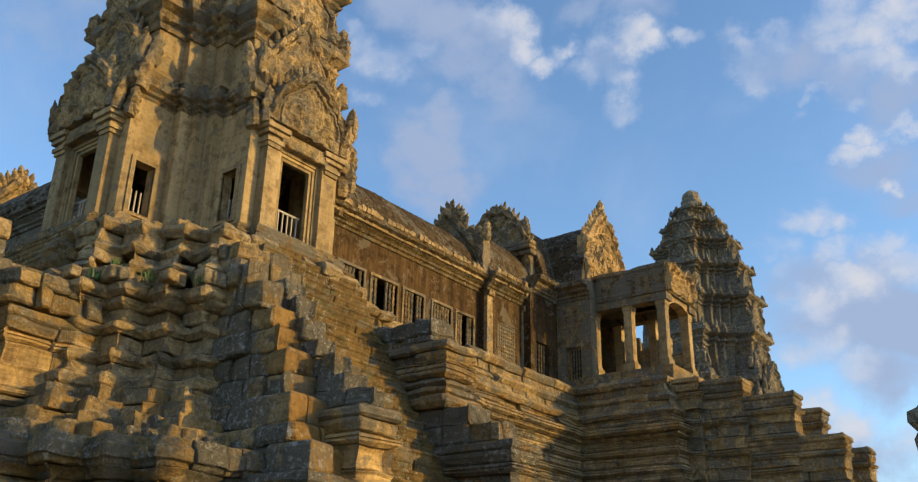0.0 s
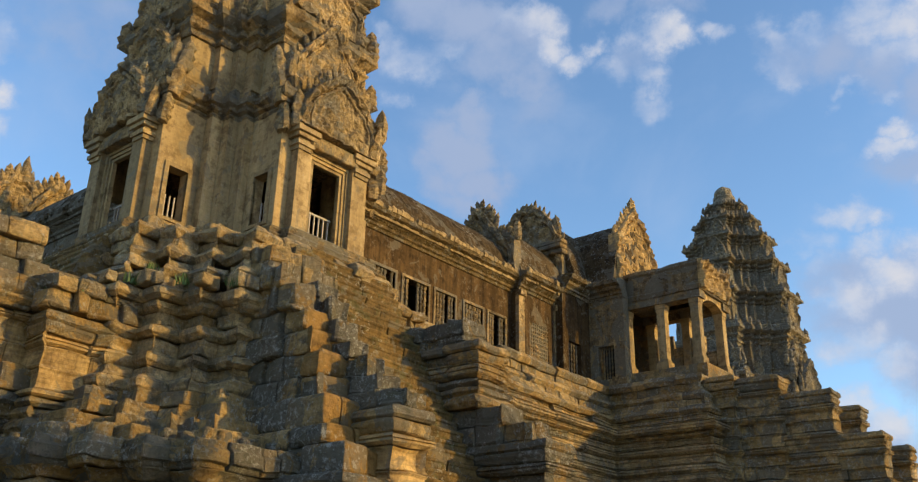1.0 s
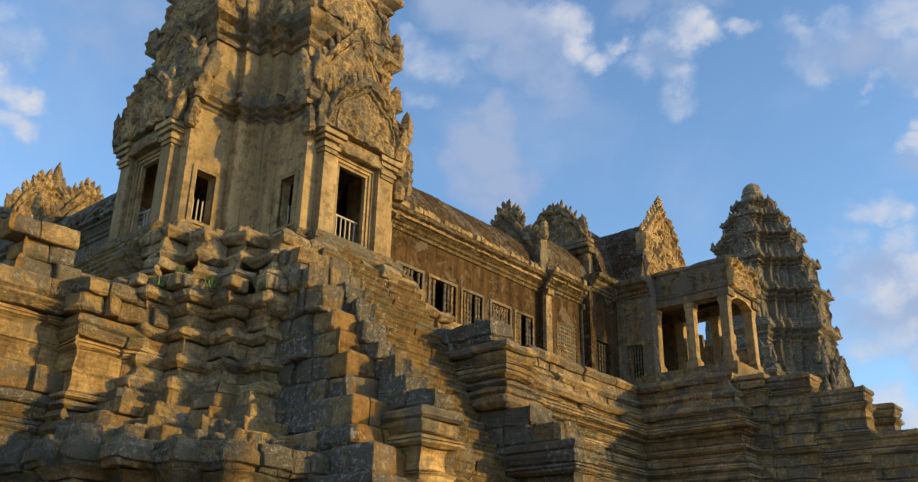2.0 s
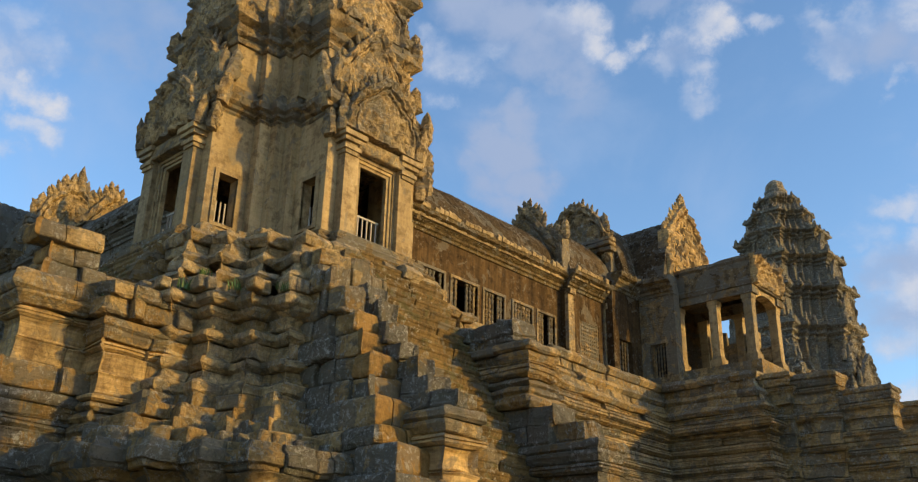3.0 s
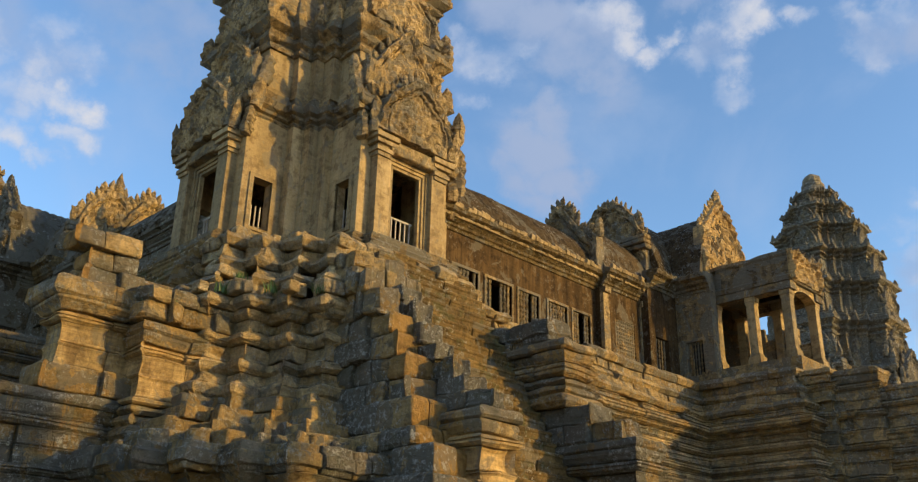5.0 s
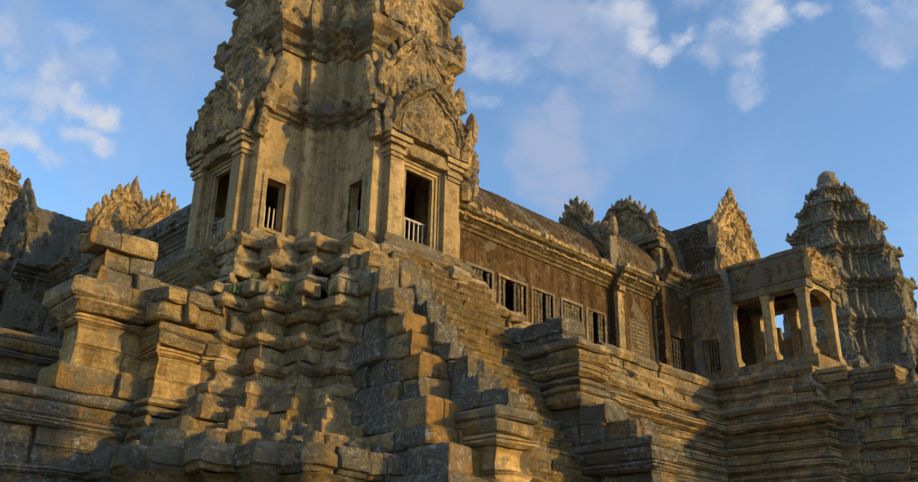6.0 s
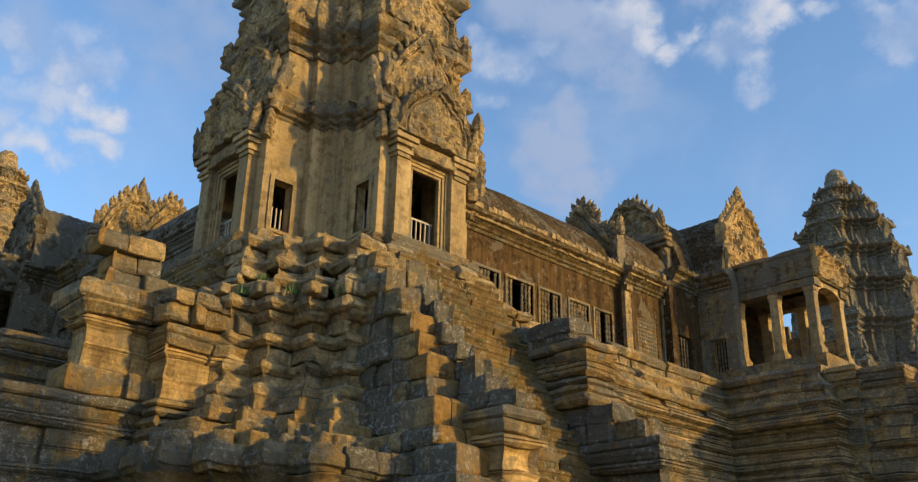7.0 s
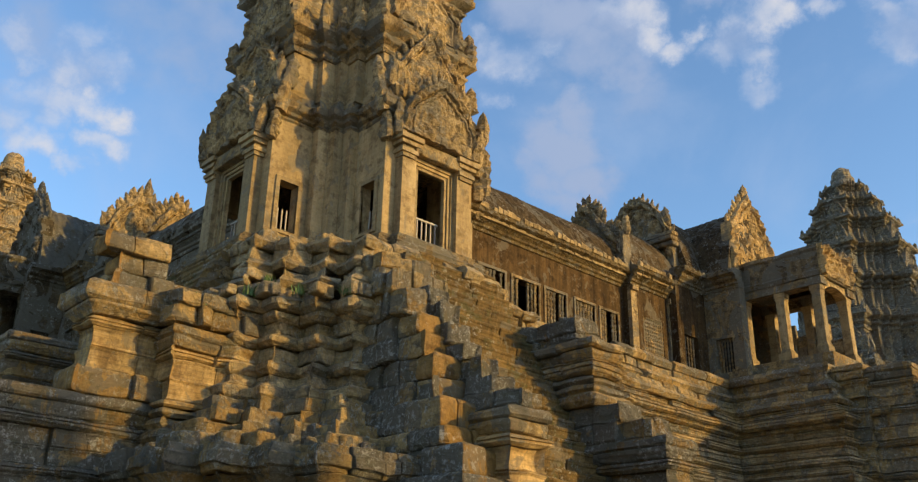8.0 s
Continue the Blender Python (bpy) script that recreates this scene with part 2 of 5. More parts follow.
SAND = stone_material("sandstone", (0.242, 0.170, 0.081), (0.353, 0.255, 0.120), (0.428, 0.318, 0.158), 0.0, 0.12, 0.35, 0.15, 0.32, 0.0, 0.3)
CARVED = stone_material("carved_sandstone", (0.180, 0.128, 0.063), (0.370, 0.264, 0.122), (0.490, 0.361, 0.175), 0.3, 0.35, 0.7, 0.25, 0.35, 0.0, 0.8)
STAINED = stone_material("stained_cornice_stone", (0.140, 0.103, 0.057), (0.270, 0.195, 0.094), (0.380, 0.278, 0.136), 0.5, 0.3, 0.7, 0.25, 0.5, 0.0, 0.8)
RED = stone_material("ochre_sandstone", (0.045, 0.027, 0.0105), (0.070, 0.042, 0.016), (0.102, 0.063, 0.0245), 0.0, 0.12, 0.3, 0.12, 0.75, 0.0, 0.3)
EAVE = stone_material("eaves_stone", (0.090, 0.064, 0.028), (0.155, 0.110, 0.047), (0.245, 0.175, 0.078), 0.3, 0.5, 0.8, 0.2, 0.3)
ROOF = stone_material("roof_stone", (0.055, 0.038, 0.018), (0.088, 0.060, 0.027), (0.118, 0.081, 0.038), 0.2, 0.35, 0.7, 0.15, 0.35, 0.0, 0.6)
BASE = stone_material("weathered_base_stone", (0.290, 0.213, 0.105), (0.470, 0.328, 0.139), (0.570, 0.406, 0.180), 0.36, 0.6, 0.85, 0.35, 0.22, 0.25, 0.65, speck=0.4, ochre=0.6)
CLEAN = stone_material("sheltered_sandstone", (0.340, 0.228, 0.098), (0.470, 0.325, 0.136), (0.560, 0.396, 0.172), 0.15, 0.25, 0.6, 0.6, 0.45, 0.0, 0.6)
MOULDED = stone_material("pale_moulded_stone", (0.440, 0.330, 0.174), (0.570, 0.425, 0.208), (0.640, 0.485, 0.250), 0.24, 0.5, 0.85, 0.4, 0.22, 0.25, 0.65, speck=0.4, ochre=0.4)
OCHRE = stone_material("rusty_sandstone", (0.200, 0.122, 0.045), (0.300, 0.182, 0.062), (0.370, 0.228, 0.082), 0.1, 0.4, 0.7, 0.25, 0.2, 0.2, 0.5, ochre=0.6)
# Darker stone for the south wings: their shade is put into the colour
DARK = stone_material("shade_dark_stone", (0.075, 0.060, 0.036), (0.120, 0.093, 0.052), (0.170, 0.131, 0.072), 0.6, 0.5, 0.8, 0.3, 0.5, 0.2, 0.6)
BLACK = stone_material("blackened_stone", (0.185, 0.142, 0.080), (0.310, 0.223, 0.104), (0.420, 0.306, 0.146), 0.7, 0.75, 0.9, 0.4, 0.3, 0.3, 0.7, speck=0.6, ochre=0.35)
STEP = stone_material("step_stone", (0.105, 0.070, 0.026), (0.165, 0.108, 0.038), (0.220, 0.146, 0.054), 0.15, 0.45, 0.6, 0.3, 0.15, 0.6, 0.7)
FAR = stone_material("grey_sandstone", (0.155, 0.124, 0.076), (0.280, 0.225, 0.130), (0.400, 0.323, 0.189), 0.6, 0.5, 0.8, 0.3, 0.6, speck=0.5)
EARTH = stone_material("earth_ground", (0.34, 0.30, 0.19), (0.44, 0.39, 0.25), (0.52, 0.465, 0.30), 0.1, 0.2, 0.6, 0.0, 0.0, 0.3)


def plain_material(name, col, rough=0.7, metal=0.0, grain=25.0):
    m = bpy.data.materials.new(name)
    m.use_nodes = True
    nt = m.node_tree
    b = nt.nodes["Principled BSDF"]
    b.inputs["Roughness"].default_value, b.inputs["Metallic"].default_value = rough, metal
    n, r = nt.nodes.new("ShaderNodeTexNoise"), nt.nodes.new("ShaderNodeValToRGB")
    n.inputs["Scale"].default_value = grain
    r.color_ramp.elements[0].color = (*(c * 0.7 for c in col), 1)
    r.color_ramp.elements[1].color = (*(min(1, c * 1.2) for c in col), 1)
    nt.links.new(n.outputs["Fac"], r.inputs["Fac"])
    nt.links.new(r.outputs["Color"], b.inputs["Base Color"])
    return m


WOOD = plain_material("pale_weathered_wood", (0.42, 0.37, 0.31))
# near-black colour for inner floors, vaults and back walls; stands in for room shade
ROOM_SHADE = plain_material("shaded_interior_dark", (0.06, 0.05, 0.04), 0.9)
LEAF = plain_material("leaf_green", (0.10, 0.16, 0.035), 0.6)

# ---------------------------------------------------------------- mesh helpers
TX, TY, PLAT = -23.6, 16.9, 11.2     # near corner tower's axis, and the height of the upper terrace
SPAN = 41.5                          # from corner tower to corner tower
rng = random.Random(7)


def finish(bm, mat, name, smooth=False):
    bmesh.ops.recalc_face_normals(bm, faces=bm.faces)
    me = bpy.data.meshes.new(name)
    bm.to_mesh(me)
    bm.free()
    me.materials.append(mat)
    if smooth:
        for p in me.polygons:
            p.use_smooth = True
    return me


def part(name, bm, mat, parent, label="", smooth=False, m=None):
    ob = new(name, finish(bm, mat, name, smooth))
    if m is not None:
        ob.matrix_basis = m
    ob.parent = parent
    if label:
        ob["label"] = label
    return ob


def thing(name, label, category, loc=(0, 0, 0), group="", kind=""):
    ob = new(name)
    ob.location = loc
    ob.empty_display_size = 0.2
    return tagged(ob, label, category, group, kind)


def rough(bm, amp, scale, seed=0.0, vertical=1.0):
    for v in bm.verts:
        n = noise.noise_vector(v.co * scale + Vector((seed, seed * 1.7, -seed)))
        n2 = noise.noise_vector(v.co * scale * 2.7 + Vector((seed + 9, seed, seed)))
        d = (n + n2 * 0.5) * amp
        d.z *= vertical
        v.co += d


def box(bm, x0, x1, y0, y1, z0, z1):
    vs = [bm.verts.new(c) for c in ((x0, y0, z0), (x1, y0, z0), (x1, y1, z0), (x0, y1, z0), (x0, y0, z1), (x1, y0, z1), (x1, y1, z1), (x0, y1, z1))]
    for f in ((0, 3, 2, 1), (4, 5, 6, 7), (0, 1, 5, 4), (1, 2, 6, 5), (2, 3, 7, 6), (3, 0, 4, 7)):
        bm.faces.new([vs[i] for i in f])
    return vs


def worn_box(bm, x0, x1, y0, y1, z0, z1, bevel=0.03, cuts=1, amp=0.02, scale=2.0):
    t = bmesh.new()
    box(t, x0, x1, y0, y1, z0, z1)
    bmesh.ops.bevel(t, geom=t.edges[:], offset=bevel, segments=1, affect="EDGES")
    if cuts:
        bmesh.ops.subdivide_edges(t, edges=[e for e in t.edges if e.calc_length() > 0.25], cuts=cuts, use_grid_fill=True)
    rough(t, amp, scale, rng.random() * 50)
    merge(bm, t)


def merge(bm, other):
    me = bpy.data.meshes.new("tmp")
    other.to_mesh(me)
    other.free()
    bm.from_mesh(me)
    bpy.data.meshes.remove(me)


def normals(pts, closed):
    n = len(pts)
    out = []
    for i in range(n if closed else n - 1):
        t = (Vector(pts[(i + 1) % n]) - Vector(pts[i])).normalized()
        out.append(Vector((t.y, -t.x)))
    return out


def mitres(pts, closed=True):
    ns, n = normals(pts, closed), len(pts)
    out = []
    for i in range(n):
        if closed:
            a, b = ns[i - 1], ns[i]
        else:
            a, b = ns[max(0, i - 1)], ns[min(n - 2, i)]
        out.append((a + b) / (1 + a.dot(b)))
    return out


def offset_poly(pts, d, closed=True):
    return [tuple(Vector(p) + m * d) for p, m in zip(pts, mitres(pts, closed))]


def sweep(bm, pts, prof, closed=True, cap=False, step=0.0):
    """A moulding: rings of the outline pts, moved out by prof's offsets at prof's heights."""
    if step:
        fine = []
        n = len(pts)
        for i in range(n if closed else n - 1):
            a, b = Vector(pts[i]), Vector(pts[(i + 1) % n])
            k = max(1, int((b - a).length / step))
            fine.append([tuple(a.lerp(b, j / k)) for j in range(k)])
        ms = mitres(pts, closed)
        nrm = normals(pts, closed)
        base, dirs = [], []
        for i, seg in enumerate(fine):
            for j, p in enumerate(seg):
                base.append(Vector(p))
                dirs.append(ms[i] if j == 0 else nrm[i])
        if not closed:
            base.append(Vector(pts[-1]))
            dirs.append(ms[-1])
    else:
        base, dirs = [Vector(p) for p in pts], mitres(pts, closed)
    rings = [[bm.verts.new((*(p + d * o), z)) for p, d in zip(base, dirs)] for o, z in prof]
    n = len(base)
    for a, b in zip(rings, rings[1:]):
        for i in range(n if closed else n - 1):
            j = (i + 1) % n
            bm.faces.new((a[i], a[j], b[j], b[i]))
    if cap and closed:
        bm.faces.new(rings[-1])
        bm.faces.new(rings[0][::-1])
    return rings


def prism(bm, pts, z0, z1):
    a, b = [bm.verts.new((*p, z0)) for p in pts], [bm.verts.new((*p, z1)) for p in pts]
    n = len(pts)
    for i in range(n):
        j = (i + 1) % n
        bm.faces.new((a[i], a[j], b[j], b[i]))
    bm.faces.new(b), bm.faces.new(a[::-1])


def cell_wall(bm, at, cuts_s, cuts_z, holes):
    """A wall with openings as one skin; at(s, z, side) gives the place of a corner on the outer (0) or inner (1) side."""
    ns, nz = len(cuts_s) - 1, len(cuts_z) - 1

    def solid(i, j):
        if not (0 <= i < ns and 0 <= j < nz):
            return False
        s, z = (cuts_s[i] + cuts_s[i + 1]) / 2, (cuts_z[j] + cuts_z[j + 1]) / 2
        return not any(a < s < c and lo < z < hi for a, c, lo, hi in holes)

    made = {}

    def vert(i, j, side):
        if (i, j, side) not in made:
            made[i, j, side] = bm.verts.new(at(cuts_s[i], cuts_z[j], side))
        return made[i, j, side]

    for i in range(ns):
        for j in range(nz):
            if not solid(i, j):
                continue
            q = ((i, j), (i + 1, j), (i + 1, j + 1), (i, j + 1))
            bm.faces.new([vert(*p, 0) for p in q])
            bm.faces.new([vert(*p, 1) for p in q[::-1]])
            for (di, dj), (p0, p1) in (((0, -1), (q[0], q[1])), ((1, 0), (q[1], q[2])), ((0, 1), (q[2], q[3])), ((-1, 0), (q[3], q[0]))):
                if not solid(i + di, j + dj):
                    bm.faces.new((vert(*p0, 0), vert(*p0, 1), vert(*p1, 1), vert(*p1, 0)))


def cuts_of(s0, s1, z0, z1, holes):
    return sorted({s0, s1, *(x for h in holes for x in h[:2])}), sorted({z0, z1, *(x for h in holes for x in h[2:])})


def mitred_wall(bm, pts, i, z0, z1, thick, holes=()):
    """The wall on edge i of the closed outline pts, its ends mitred; holes: (from, to, sill, head) along the edge."""
    n = len(pts)
    inner = offset_poly(pts, -thick)
    a, b = Vector(pts[i]), Vector(pts[(i + 1) % n])
    ia, ib = Vector(inner[i]), Vector(inner[(i + 1) % n])
    t = (b - a).normalized()
    nv, L = Vector((t.y, -t.x)), (b - a).length

    def at(s, z, side):
        p = a + t * s
        if side:
            p = ia if s <= 0 else ib if s >= L else p - nv * thick
        return (p.x, p.y, z)

    cell_wall(bm, at, *cuts_of(0.0, L, z0, z1, holes), holes)


def redent(*steps):
    """A square plan with stepped corners; steps: (reach, half width) from the arm inwards, the last one (c, c)."""
    q = []
    for i, (e, w) in enumerate(steps):
        if i:
            q.append((e, steps[i - 1][1]))
        q.append((e, w))
    half = q + [(w, e) for e, w in reversed(q) if abs(e - w) > 1e-6]
    pts = []
    for k in range(4):
        for x, y in half:
            for _ in range(k):
                x, y = -y, x
            pts.append((x, y))
    clean = []
    for p in pts:
        if not clean or (Vector(p) - Vector(clean[-1])).length > 1e-4:
            clean.append(p)
    return clean


def carving(x, z, seed, size):
    """Rounded leaf bosses cut into a stone face: about -0.5 in the gaps, up to 0.6 on the bosses."""
    d = noise.voronoi((x / size, z / size * 0.8, seed))[0]
    e = noise.voronoi((x / size * 2.3, z / size * 2.0, seed + 4.0))[0]
    return 0.6 - 1.15 * d[0] + 0.3 * (0.5 - e[0])


def pediment(bm, w, h, thick, m, seed=0.0, nx=26, nz=18, carve=0.09, outline=None, bare=0.0, boss=0.3):
    """A carved gable slab with a flaming outline; local x across, z up, facing +y; set by the matrix m. bare: reach of the worn field in its middle."""
    t = bmesh.new()
    front, back = [], []
    for i in range(nx + 1):
        f = -1 + 2 * i / nx
        top = outline(f) * (1 + 0.03 * noise.noise((f * 9, seed, 3)))
        cf, cb = [], []
        for j in range(nz + 1):
            g = j / nz
            x, z = f * w * (1 - 0.06 * g), g * top
            edge = min((1 - g) * top, (1 - abs(f)) * w * 1.2)
            n1 = noise.noise((x * 3.0, z * 3.0, seed)) + 0.5 * noise.noise((x * 9, z * 9, seed + 5))
            c = carving(x, z, seed, boss)
            if edge < 0.22 * w:
                d = 0.10 + 1.5 * carve * c
            elif edge < 0.27 * w:
                d = -0.05
            elif edge < 0.36 * w:
                d = 0.06 + 0.5 * carve * c
            elif z < 0.17 * h:
                d = 0.07 + 1.2 * carve * c
            else:
                d = 1.1 * carve * c
                if bare and math.hypot(x / w, (z - 0.42 * h) / h) + 0.12 * n1 < bare:
                    d = -0.02 + 0.03 * n1
            d += carve * 0.5 * n1
            cf.append(t.verts.new((x, thick / 2 + d, z)))
            cb.append(t.verts.new((x, -thick / 2, z)))
        front.append(cf), back.append(cb)
    for i in range(nx):
        for j in range(nz):
            t.faces.new((front[i][j], front[i + 1][j], front[i + 1][j + 1], front[i][j + 1]))
            t.faces.new((back[i][j], back[i][j + 1], back[i + 1][j + 1], back[i + 1][j]))
        t.faces.new((front[i][nz], front[i + 1][nz], back[i + 1][nz], back[i][nz]))
        t.faces.new((front[i][0], back[i][0], back[i + 1][0], front[i + 1][0]))
    for j in range(nz):
        t.faces.new((front[0][j], front[0][j + 1], back[0][j + 1], back[0][j]))
        t.faces.new((front[nx][j], back[nx][j], back[nx][j + 1], front[nx][j + 1]))
    t.transform(m)
    merge(bm, t)


def antefix(bm, x, y, z, h, r, turn=0.0, lean=5.0):
    """An upright flame-shaped stone on a cornice."""
    t = bmesh.new()
    prof = [(0.75, 0), (1.0, 0.22), (0.8, 0.36), (0.92, 0.5), (0.66, 0.62), (0.7, 0.74), (0.36, 0.88), (0.08, 1.0)]
    rings = [[t.verts.new((math.cos(a) * r * s, math.sin(a) * r * s * 0.7, g * h)) for a in (k * math.tau / 7 for k in range(7))] for s, g in prof]
    for a, b in zip(rings, rings[1:]):
        for i in range(7):
            t.faces.new((a[i], a[(i + 1) % 7], b[(i + 1) % 7], b[i]))
    t.faces.new(rings[-1]), t.faces.new(rings[0][::-1])
    t.transform(pose(x, y, z, rng.uniform(-lean, lean), rng.uniform(-lean, lean), turn))
    rough(t, r * 0.2, 5.0, rng.random() * 60)
    merge(bm, t)


def crest(parent, w, outline, m, mat, size, gap=0.0, seed=1, name="flame_stone", skip=0.1):
    """Flame stones along the upper edge of a gable slab, each a part."""
    r = random.Random(seed)
    n = max(3, int(2 * w / (gap or size * 0.55)))
    for i in range(n + 1):
        f = -0.97 + 1.94 * i / n
        if r.random() < skip:
            continue
        b = bmesh.new()
        d = (outline(min(1, f + 0.05)) - outline(max(-1, f - 0.05))) / (0.1 * w)
        h = size * r.uniform(0.6, 1.15)
        antefix(b, 0, 0, -0.12, h + 0.12, size * 0.30, r.uniform(-20, 20))
        b.transform(m @ pose(f * w * 0.94, 0.05, outline(f), 0, max(-40, min(40, -18 * d)) * 0.9, 0))
        part(name, b, mat, parent)


def facing(x, y, z, ang):
    """A matrix that turns local +y to the outward direction at ang degrees from +x."""
    return pose(x, y, z, 0, 0, ang - 90)

# ---------------------------------------------------------------- ground
bm = bmesh.new()
box(bm, -2500, 2500, -2500, 2500, -0.5, 0.0)
tagged(part("ground", bm, EARTH, None), "bare earth and thin grass of the temple courtyard", "ground", kind="structure")

# ---------------------------------------------------------------- corner tower
S1 = redent((4.60, 1.40), (4.27, 1.82), (2.85, 2.12), (2.45, 2.45))
ZW0, ZW1 = PLAT + 0.62, 15.8         # lower walls of the tower


def stage(parent, z0, z1, plan, over, mat, seed, ped_h, ante=0.5, gables=True, wall_mat=None):
    """One storey of the tower's spire: wall, stepped cornice, gables and flame stones."""
    r = random.Random(seed)
    bm = bmesh.new()
    hc = z1 - 0.46 * (z1 - z0)
    c = z1 - hc
    prof = [(-0.4, z0), (0.12, z0), (0.12, z0 + 0.1), (0.05, z0 + 0.16), (0.07, z0 + 0.24), (0.0, z0 + 0.3), (0.0, hc), (-0.3, hc + 0.02)]
    sweep(bm, plan, prof, step=0.35)
    rough(bm, 0.04, 1.8, seed)
    part("storey", bm, wall_mat or mat, parent)
    bm = bmesh.new()
    prof = [(-0.3, hc), (0.07, hc), (0.11, hc + 0.07 * c), (0.03, hc + 0.13 * c), (0.03, hc + 0.20 * c), (over * 0.45, hc + 0.27 * c), (over * 0.5, hc + 0.33 * c), (over * 0.3, hc + 0.38 * c),
            (over * 0.3, hc + 0.46 * c), (over * 0.8, hc + 0.55 * c), (over, hc + 0.60 * c), (over, hc + 0.74 * c), (over * 0.7, hc + 0.79 * c), (over * 0.75, hc + 0.9 * c), (over * 0.3, z1), (-0.9, z1)]
    sweep(bm, plan, prof, step=0.2)
    rough(bm, 0.07, 2.6, seed + 1)
    part("cornice", bm, STAINED if mat is CARVED else mat, parent)
    e, w = max(p[0] for p in plan), max(p[1] for p in plan if abs(p[0] - max(q[0] for q in plan)) < 1e-4)
    arch = lambda f: ped_h * (0.35 + 0.65 * (1 - abs(f) ** 1.7))
    for k in range(4 if gables else 0):
        a = math.radians(90 * k)
        b2 = bmesh.new()
        pediment(b2, w * 0.95, ped_h, 0.3, facing(math.cos(a) * (e + 0.1), math.sin(a) * (e + 0.1), z0 + 0.05, 90 * k), seed + k, 30, 24, outline=arch, carve=0.13, boss=0.24)
        part("gable", b2, mat, parent)
        crest(parent, w * 0.95, arch, facing(math.cos(a) * (e + 0.1), math.sin(a) * (e + 0.1), z0 + 0.05, 90 * k), mat, 0.42 * ante / 0.5, 0.34, seed + k)
    out = offset_poly(plan, over * 0.55)
    for i, (x, y) in enumerate(out):
        px, py = out[i - 1]
        nx, ny = out[(i + 1) % len(out)]
        if (x - px) * (ny - y) - (y - py) * (nx - x) > 0:      # convex corners
            b3 = bmesh.new()
            antefix(b3, x, y, z1 - 0.3 * c, (1.5 if mat is CARVED else 1.05) * ante * r.uniform(0.75, 1.2), ante * (0.46 if mat is CARVED else 0.36), math.degrees(math.atan2(y, x)))
            part("flame_stone", b3, mat, parent)
        L = math.hypot(nx - x, ny - y)
        k = int(L / (ante * 1.1))
        for j in range(1, k + 1):
            if r.random() < 0.22:
                continue
            g = j / (k + 1)
            b3 = bmesh.new()
            antefix(b3, x + (nx - x) * g, y + (ny - y) * g, z1 - 0.3 * c, ante * r.uniform(0.6, 1.15), ante * 0.3, math.degrees(math.atan2(y, x)))
            part("flame_stone", b3, mat, parent)


def door_surround(parent, side, mat):
    """Stepped frame of one porch door, drawn for the east side and turned."""
    m = pose(0, 0, 0, 0, 0, 90 * side)
    z0, z1 = 11.92, 14.42
    fr = bmesh.new()
    for k, (o, d) in enumerate(((0.10, 0.02), (0.20, 0.07), (0.31, 0.12))):
        lo, hi = (0.55 + (0.10 if k == 1 else 0.2 if k == 2 else 0), 0.55 + o)
        x0, x1 = 4.2, 4.32 + d
        for s in (-1, 1):
            a, b = sorted((s * lo, s * hi))
            box(fr, x0, x1, a, b, z0 - 0.1, z1 + lo - 0.55)
        box(fr, x0, x1, -hi, hi, z1 + lo - 0.55, z1 + hi - 0.55)
    frame_ob = part("door_frame", fr, mat, parent, m=m)
    bars = bmesh.new()
    for z in (12.0, 12.9):
        box(bars, 4.02, 4.08, -0.55, 0.55, z, z + 0.06)
    part("rail", bars, WOOD, frame_ob, "pale wooden guard rail")
    for i in range(6):
        b = bmesh.new()
        y = -0.46 + i * 0.185
        box(b, 4.03, 4.07, y - 0.02, y + 0.02, 12.06, 12.9)
        part("baluster", b, WOOD, frame_ob, "pale wooden bar")


